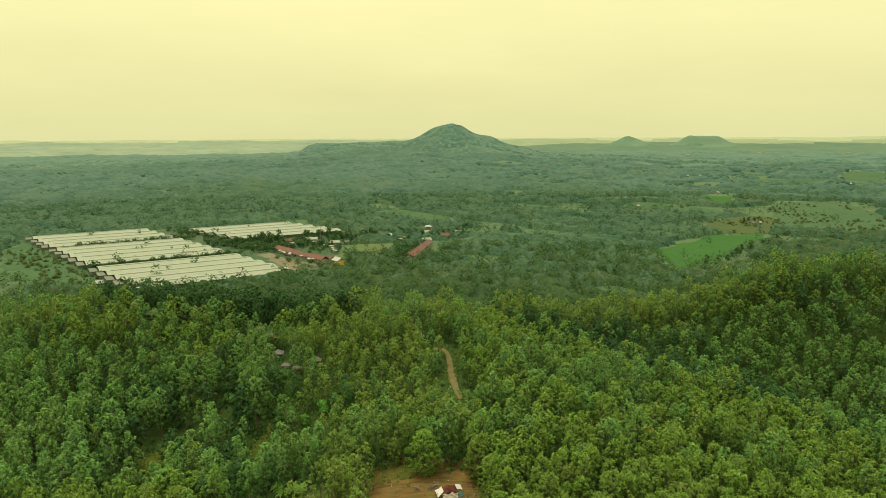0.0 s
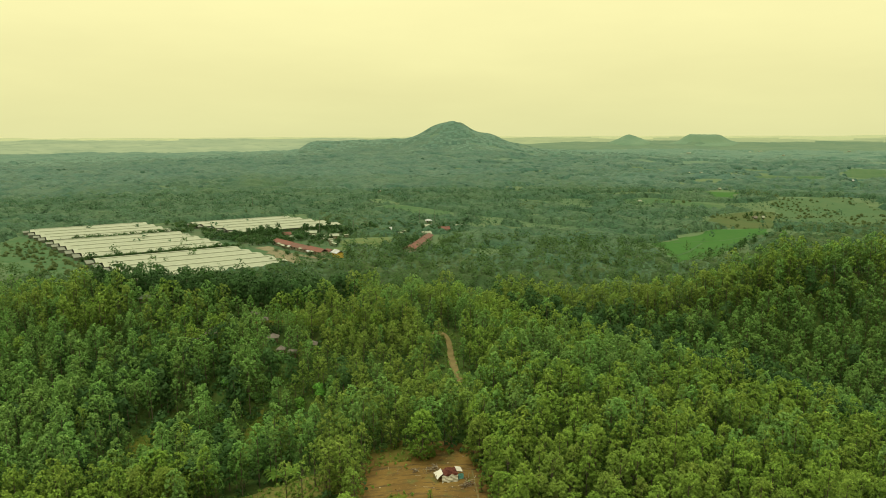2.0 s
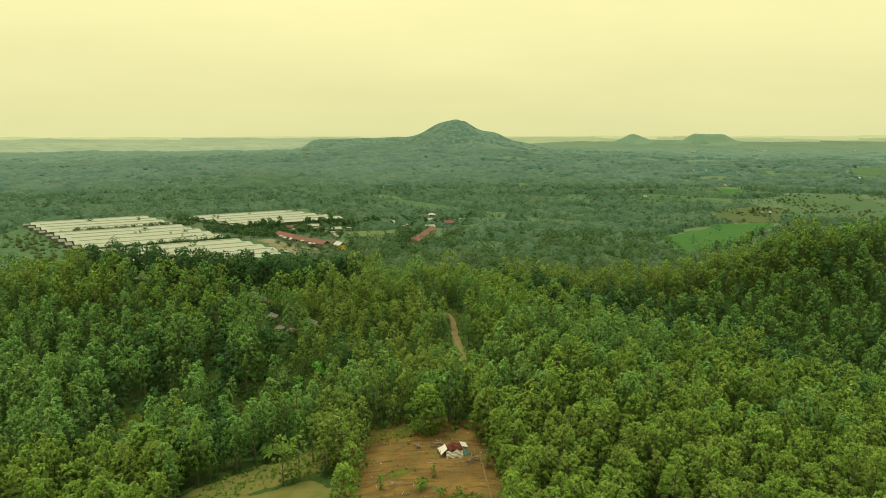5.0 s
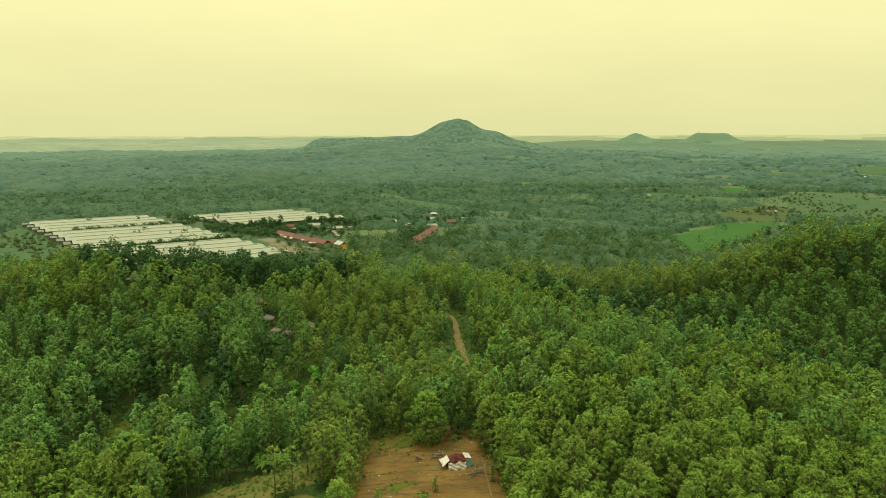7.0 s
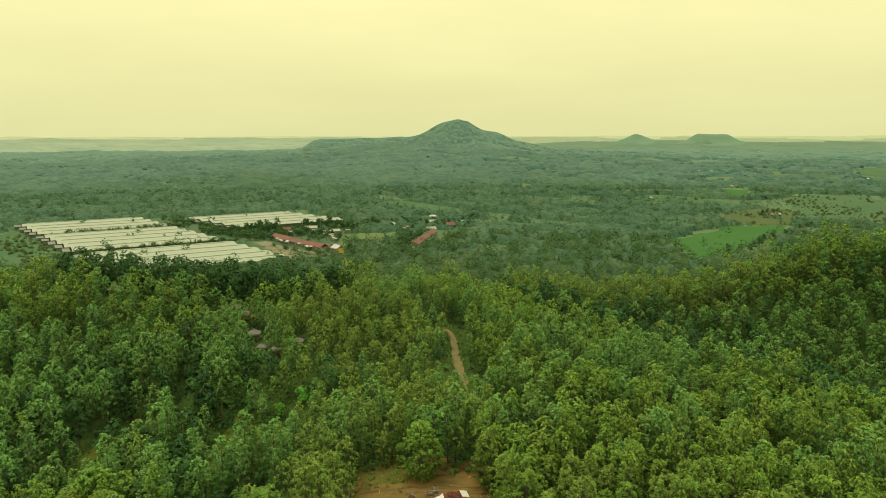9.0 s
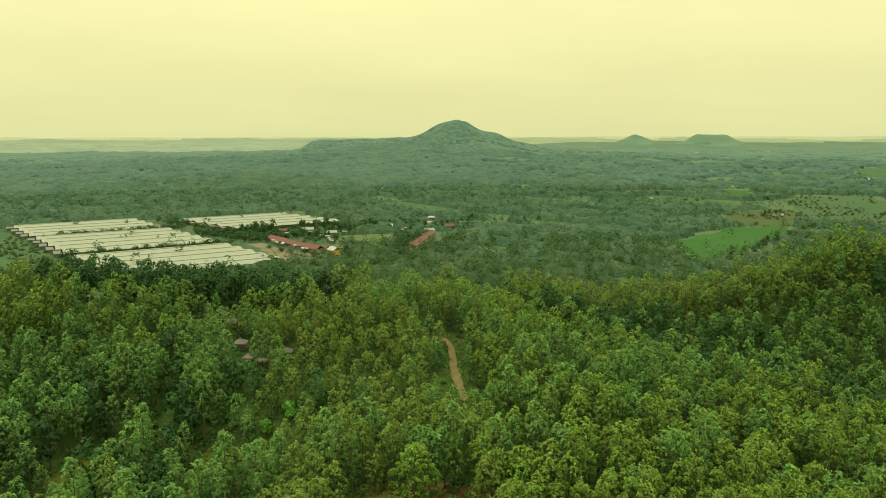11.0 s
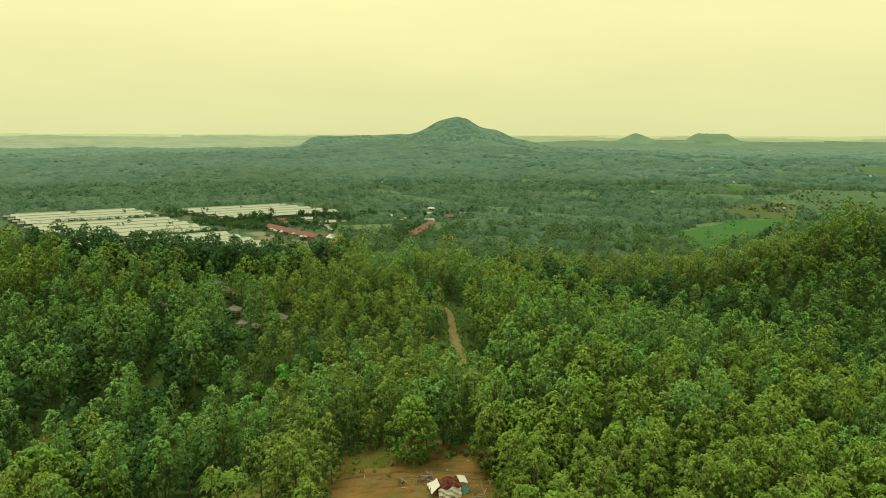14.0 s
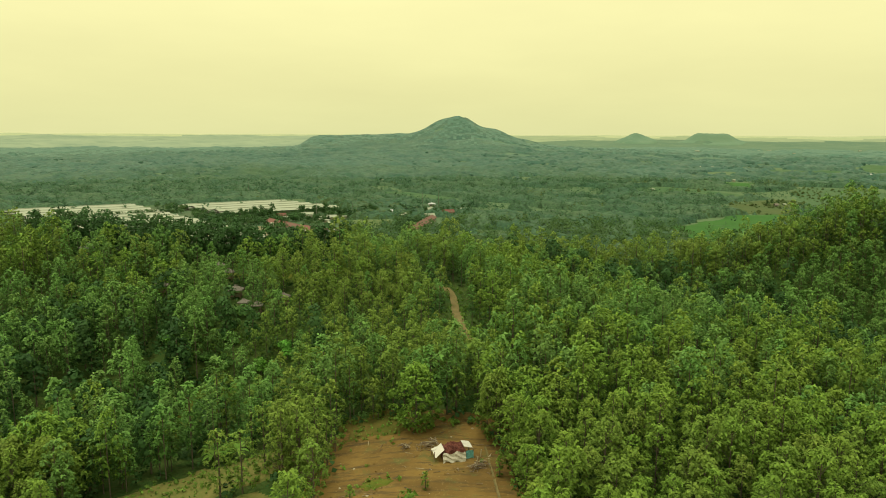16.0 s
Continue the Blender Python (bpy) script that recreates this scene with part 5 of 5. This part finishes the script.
house(-110, 566, 9, 5, 2.6, 1.2, 5, ROOF_WHITE, WALL_CREAM, "white-roofed outbuilding near the sheds")
house(-88, 548, 7, 5, 2.6, 1.2, 12, ROOF_WHITE, WALL_CREAM, "pale house among the yard trees")
house(-128, 556, 6, 5, 2.6, 1.4, 30, ROOF_RED, WALL_CREAM, "small red-roofed house near the sheds")
house(-13.9, 603, 7, 5, 2.8, 1.4, 30, ROOF_WHITE, WALL_CREAM, "small white-roofed house behind the red row")
house(13.8, 603, 6, 5, 2.6, 1.3, 15, ROOF_WHITE, WALL_CREAM, "small white-roofed house in the trees")
for x, y, l, d, roof, lab in ((-93, 997, 7, 5, ROOF_WHITE, "lone pale-roofed house in the woods"), (229, 803, 6, 4, ROOF_WHITE, "white-roofed house by the grassy field"),
                              (302, 664, 5.5, 4, THATCH, "farmhouse with a dull brown roof on the dry slope"), (311, 667, 4, 3, ROOF_WHITE, "pale-roofed barn beside the farmhouse"),
                              (405, 1010, 6, 4, ROOF_WHITE, "white-roofed house beyond the fields"), (497, 1400, 9, 6, ROOF_WHITE, "pale building far out on the plain"),
                              (520, 1392, 8, 5, ROOF_WHITE, "pale building far out on the plain"), (943, 2660, 30, 9, ROOF_WHITE, "bright warehouse roof far off"),
                              (1337, 3019, 18, 9, ROOF_WHITE, "bright warehouse roof far off"), (1404, 3068, 30, 9, ROOF_WHITE, "bright warehouse roof far off"),
                              (1119, 1756, 12, 8, ROOF_WHITE, "bright roof among distant trees"), (700, 1180, 12, 8, ROOF_GREY, "grey roof among distant trees"),
                              (-205, 400, 6, 5, ROOF_GREY, "small grey hut at the foot of the hill"), (1180, 2400, 15, 8, ROOF_WHITE, "pale roof far out on the plain"),
                              (1700, 2900, 22, 9, ROOF_WHITE, "pale roof far out on the plain"), (620, 2300, 13, 8, ROOF_WHITE, "pale roof far out on the plain")):
    house(x, y, l * 0.6, d * 0.7, 1.6, 1.3, 15, roof, WALL_CREAM, lab, l < 15)


def stall(x, y, turn, roof):
    top = thing("market_stall", spot(x, y, 0.6), turn, "small open shelter with a pale sheet roof in the farm yard", "shelter", "shelters in the yard")
    for sx in (-1.5, 1.5):
        for sy in (-1.0, 1.0):
            part("post", box_bm((0.12, 0.12, 2.2), (sx, sy, 1.1)), TIMBER, top)
    part("roof", prism_bm([(-1.4, 2.1), (0, 2.6), (1.4, 2.1), (1.4, 2.18), (0, 2.7), (-1.4, 2.18)], -1.9, 1.9), roof, top)
    part("back_wall", box_bm((3.0, 0.08, 1.6), (0, 1.0, 0.9)), WALL_CREAM, top)


rs = np.random.RandomState(96)
for k in range(15):
    f = k / 14
    stall(-121 + 31 * f + rs.uniform(-2.5, 2.5), 508 - 33 * f + rs.uniform(-4, 1), -49 + rs.uniform(-12, 12), (ROOF_WHITE, ROOF_GREY, ROOF_WHITE)[k % 3])
for x, y in ((-94, 534), (-91, 540), (-88, 529), (-97, 548), (-36, 564), (-32, 621), (-106, 552), (-122, 545), (-84, 512), (-86, 520), (-81, 506), (-90, 545), (-79, 553), (-45, 569), (-40, 571), (-60, 577), (-34, 574), (-5, 590)):
    stall(x, y, rs.uniform(0, 90), ROOF_WHITE)


def gate_tower(x, y):
    top = thing("gate_tower", spot(x, y, 0.3), 8, "cream gate tower with a small pale roof", "tower", "")
    part("wall", box_bm((4.2, 4.2, 5.4), (0, 0, 2.7)), WALL_CREAM, top)
    part("balcony", box_bm((5.4, 5.4, 0.3), (0, 0, 3.6)), WALL_CREAM, top)
    part("roof", hip_roof_bm(3.2, 3.2, 5.6, 1.2), ROOF_GREY, top)
    for sx in (-1, 1):
        part("window", box_bm((1.0, 0.12, 1.2), (sx * 1.0, -2.12, 4.6)), GLASS_DARK, top)


def mast(x, y, tall):
    top = thing("radio_mast", spot(x, y), 0, "thin grey mast standing among the trees", "mast", "masts")
    bm = bmesh.new()
    bmesh.ops.create_cone(bm, segments=8, radius1=0.3, radius2=0.12, depth=tall, cap_ends=True, matrix=Matrix.Translation((0, 0, tall / 2)))
    part("pole", bm, ROOF_DULL, top)
    part("crossarm", box_bm((1.6, 0.12, 0.12), (0, 0, tall - 1.2)), ROOF_DULL, top)


# ---- huts on the hill ----
def hip_roof_bm(half_x, half_y, z0, rise, thick=0.14):
    bm = bmesh.new()
    low = [bm.verts.new((sx * half_x, sy * half_y, z0)) for sx, sy in ((-1, -1), (1, -1), (1, 1), (-1, 1))]
    under = [bm.verts.new((sx * half_x, sy * half_y, z0 - thick)) for sx, sy in ((-1, -1), (1, -1), (1, 1), (-1, 1))]
    a, b = bm.verts.new((-half_x * 0.12, 0, z0 + rise)), bm.verts.new((half_x * 0.12, 0, z0 + rise))
    bm.faces.new((low[0], low[1], b, a))
    bm.faces.new((low[1], low[2], b))
    bm.faces.new((low[2], low[3], a, b))
    bm.faces.new((low[3], low[0], a))
    for k in range(4):
        bm.faces.new((under[k], under[(k + 1) % 4], low[(k + 1) % 4], low[k]))
    bm.faces.new(under[::-1])
    bmesh.ops.recalc_face_normals(bm, faces=bm.faces[:])
    return bm


def hut(x, y, half, label, roof=None):
    top = thing("hill_hut", spot(x, y), 8 * math.sin(x), label, "hut", "huts on the hill")
    deck = part("deck", box_bm((half * 1.5, half * 1.3, 0.16), (0, 0, 0.4), bevel=0.02), TIMBER, top)
    for sx in (-1, 1):
        for sy in (-1, 1):
            part("post", box_bm((0.12, 0.12, 2.1), (sx * half * 0.66, sy * half * 0.55, 0.85), bevel=0.01), TIMBER, top)
    for sx in (-1, 1):
        part("railing", box_bm((0.06, half * 1.1, 0.26), (sx * half * 0.7, 0, 0.72)), TIMBER, deck)
    part("railing", box_bm((half * 1.4, 0.06, 0.26), (0, half * 0.6, 0.72)), TIMBER, deck)
    cover = part("roof", hip_roof_bm(half, half * 0.9, 1.75, half * 0.6), roof or THATCH, top, "grey sheet roof" if roof else "grey-brown thatch roof")
    part("ridge_cap", box_bm((half * 0.5, 0.22, 0.16), (0, 0, 1.75 + half * 0.6), bevel=0.04), roof or THATCH, cover)
    return top


gate_tower(-13.8, 620)
for x, y, tall in ((-288, 697, 15), (-207, 742, 20), (-101, 557, 17), (-22, 622, 16), (-8, 618, 18), (-78, 590, 14)):
    mast(x, y, tall)
for hx, hy, s in HUTS:
    hut(hx, hy, s * 0.42, "open timber hut with a hipped thatch roof")
hut(-82.6, 191, 1.8, "grey-roofed hut half hidden in the crest trees", ROOF_DULL)


# ---- the tarpaulin stack in the clearing ----
def sheet_bm(w, d, nx, ny, shape):
    bm = bmesh.new()
    grid = [[bm.verts.new(shape(-w / 2 + w * i / nx, -d / 2 + d * j / ny)) for i in range(nx + 1)] for j in range(ny + 1)]
    for j in range(ny):
        for i in range(nx):
            bm.faces.new((grid[j][i], grid[j][i + 1], grid[j + 1][i + 1], grid[j + 1][i]))
    return bm


def husk_stack(x, y):
    rng = np.random.RandomState(17)
    top = thing("husk_stack", spot(x, y, 0.14), 13, "stack of red-brown husks held in by white tarpaulins", "heap")

    def crown(px, py):
        d = max(abs(px) / 1.25, abs(py) / 1.0)
        return 1.0 + 0.4 * math.cos(px * 1.1) * math.cos(py * 1.3) + 0.1 * math.sin(px * 5 + py * 3) if d < 0.98 else 0.95 if d < 1.06 else 0.0

    part("husk_heap", sheet_bm(2.7, 2.2, 22, 18, lambda px, py: (px, py, crown(px, py) + 0.05 * rng.uniform(-1, 1))), HUSK, top)
    husks = bmesh.new()
    for k in range(150):
        px, py = rng.uniform(-1.2, 1.2), rng.uniform(-0.95, 0.95)
        m = Matrix.Translation((px, py, crown(px, py) + 0.05)) @ Euler(rng.uniform(0, 3, 3)).to_matrix().to_4x4()
        bmesh.ops.create_icosphere(husks, subdivisions=1, radius=rng.uniform(0.08, 0.13), matrix=m @ Matrix.Diagonal((1, 0.75, 0.55, 1)))
    tagged(part("loose_husk", husks, HUSK, top), kind="stuff")

    def wrinkle(a):
        return 0.05 * math.sin(a * 4.3) + 0.055 * rng.uniform(-1, 1)

    part("front_tarpaulin", sheet_bm(2.6, 1.1, 26, 10, lambda u, v: (u - 0.15, -1.3 + 0.42 * v + 1.3 * wrinkle(u * 1.3 + v * 2.6), 0.47 + v * (0.82 + 0.12 * math.sin(u * 2.7)) + 0.08 * math.sin(u * 5))), TARP_DULL, top, "crumpled dirty white tarpaulin")
    part("side_tarpaulin", sheet_bm(1.35, 2.0, 8, 10, lambda u, v: (-1.75 + 0.78 * u, v * 0.92 - 0.25 + 0.25 * u, 0.95 + 0.55 * u + wrinkle(v * 1.3) * 0.6)), TARP_WHITE, top)
    part("side_tarpaulin", sheet_bm(0.7, 0.9, 6, 6, lambda u, v: (-2.0 + u, 0.75 + v * 0.7, 0.75 + 0.3 * u + wrinkle(v * 2.3) * 0.7)), TARP_WHITE, top)
    part("side_tarpaulin", sheet_bm(1.1, 1.9, 8, 10, lambda u, v: (1.6 + 0.9 * u, v * 0.85 + 0.2, 1.22 - 0.22 * u + wrinkle(v * 1.7) * 0.5)), TARP_WHITE, top)
    part("blue_tarpaulin", sheet_bm(1.15, 1.0, 9, 7, lambda u, v: (1.55 + u, -0.95 + 0.16 * v + wrinkle(u * 1.4), 0.5 + v * 0.85)), TARP_BLUE, top, "faded blue-green tarpaulin")
    for px, py in ((-2.35, -0.9), (-2.3, 0.9), (2.1, -0.85), (2.1, 1.0)):
        part("post", box_bm((0.08, 0.08, 1.3), (px, py, 0.5), (0, 4, 0), 0.01), TIMBER, top)
    return top


husk_stack(1.3, 107.6)


def brushwood(x, y, seed):
    rng = np.random.RandomState(seed)
    top = thing("brushwood_pile", spot(x, y, 0.2), rng.uniform(0, 180), "pile of dry cut branches beside the husk stack", "brushwood", "brushwood piles")
    for k in range(16):
        long = rng.uniform(0.6, 1.8)
        part("branch", box_bm((long, 0.05, 0.045), (rng.uniform(-0.5, 0.5), rng.uniform(-0.4, 0.4), 0.04 + 0.03 * k), (rng.uniform(-8, 8), rng.uniform(-8, 8), rng.uniform(-50, 50)), 0.01), (TIMBER, TIMBER, BARK, PALE_WOOD)[k % 4], top)


PALE_WOOD = plain_coat("bleached_wood", (0.36, 0.31, 0.2), (0.26, 0.21, 0.13), 4.0, 0.85)
for k, (x, y) in enumerate(((-1.7, 109.9), (-0.9, 110.6), (-4.3, 109.6), (4.3, 105.3), (3.6, 104.6))):
    brushwood(x, y, 810 + k)


# ---- litter, poles and tufts on the clearing ----
def stone(x, y, size, seed, mat, label):
    rng = np.random.RandomState(seed)
    bm = bmesh.new()
    bmesh.ops.create_icosphere(bm, subdivisions=2, radius=size)
    for v in bm.verts:
        v.co *= 1 + 0.25 * rng.uniform(-1, 1)
        v.co.z *= 0.6
    top = new("clod", bpy.data.meshes.new("clod"))
    bm.to_mesh(top.data)
    bm.free()
    top.data.materials.append(mat)
    top.matrix_world = Matrix.Translation(spot(x, y, 0.14 + size * 0.3)) @ pose(0, 0, 0, 0, 0, seed * 31)
    return tagged(top, label, "stone", "clods on the clearing")


rl = np.random.RandomState(95)
for k in range(70):
    x, y = (rl.uniform(-11.5, 6), rl.uniform(96, 116)) if k < 44 else (rl.uniform(-3, 5.5), rl.uniform(103.5, 111))
    if math.hypot(x - 1.3, y - 107.6) > 2.8:
        stone(x, y, rl.uniform(0.05, 0.16), 700 + k, (DIRT if k % 4 else PALE_WOOD), "brown clod of earth on the bare clearing" if k % 4 else "bleached lump of wood on the bare clearing")
for k in range(80):
    x, y = (rl.uniform(-11, 6), rl.uniform(95, 116)) if k < 50 else (rl.uniform(-3, 5.5), rl.uniform(103.5, 111))
    if math.hypot(x - 1.3, y - 107.6) > 2.6:
        long = rl.uniform(0.25, 1.1)
        twig = part("twig", box_bm((long, 0.06, 0.05), (0, 0, 0), (0, rl.uniform(-4, 4), 0), 0.012), (TIMBER, BARK, PALE_WOOD)[k % 3], None)
        twig.matrix_world = Matrix.Translation(spot(x, y, 0.2)) @ pose(0, 0, 0, 0, 0, rl.uniform(0, 180))
        tagged(twig, "dry twig lying on the bare clearing", "twig", "twigs on the clearing")
for k, (x, y, tall) in enumerate(((3.9, 105.2, 1.5), (4.4, 107.4, 1.2), (-2.4, 109.6, 1.0))):
    pole = part("stake", box_bm((0.1, 0.1, tall), (0, 0, tall / 2 - 0.2), (2, 7, 0), 0.015), PALE_WOOD, None)
    pole.matrix_world = Matrix.Translation(spot(x, y, 0.1))
    tagged(pole, "pale wooden stake standing in the earth", "stake", "stakes round the stack")
weed = [card_tree(560 + k, 0.7, 1.1, 60, 0.2, TEAK_YOUNG) for k in range(3)]
weeds = [(rl.uniform(-12.5, 6.5), rl.choice([rl.uniform(114, 118), rl.uniform(93, 96)]), rl.uniform(0.5, 1.1)) for _ in range(26)]
weeds += [(rl.uniform(-34, -14), rl.uniform(105, 112), rl.uniform(0.4, 0.9)) for _ in range(8)] + [(-3.4, 97, 1.8), (-0.6, 95.5, 1.3), (2.2, 96, 1.1)]
tree_things("weed_clump", weed, weeds, "low leafy weed clump at the clearing's edge", "weed", "weeds of the clearing")
sapling = [teak_kind(170 + k, 3.2, 16, 8, 0.4, 0.5, TEAK_YOUNG) for k in range(2)]
tree_things("teak_sapling", sapling, [(-1.6, 100.4, 0.7), (-9, 98.5, 0.7), (6.2, 103.2, 0.8), (8.4, 100.6, 1.0), (-8.2, 118.2, 0.7)],
            "young teak sapling at the edge of the clearing", "sapling", "teak saplings")
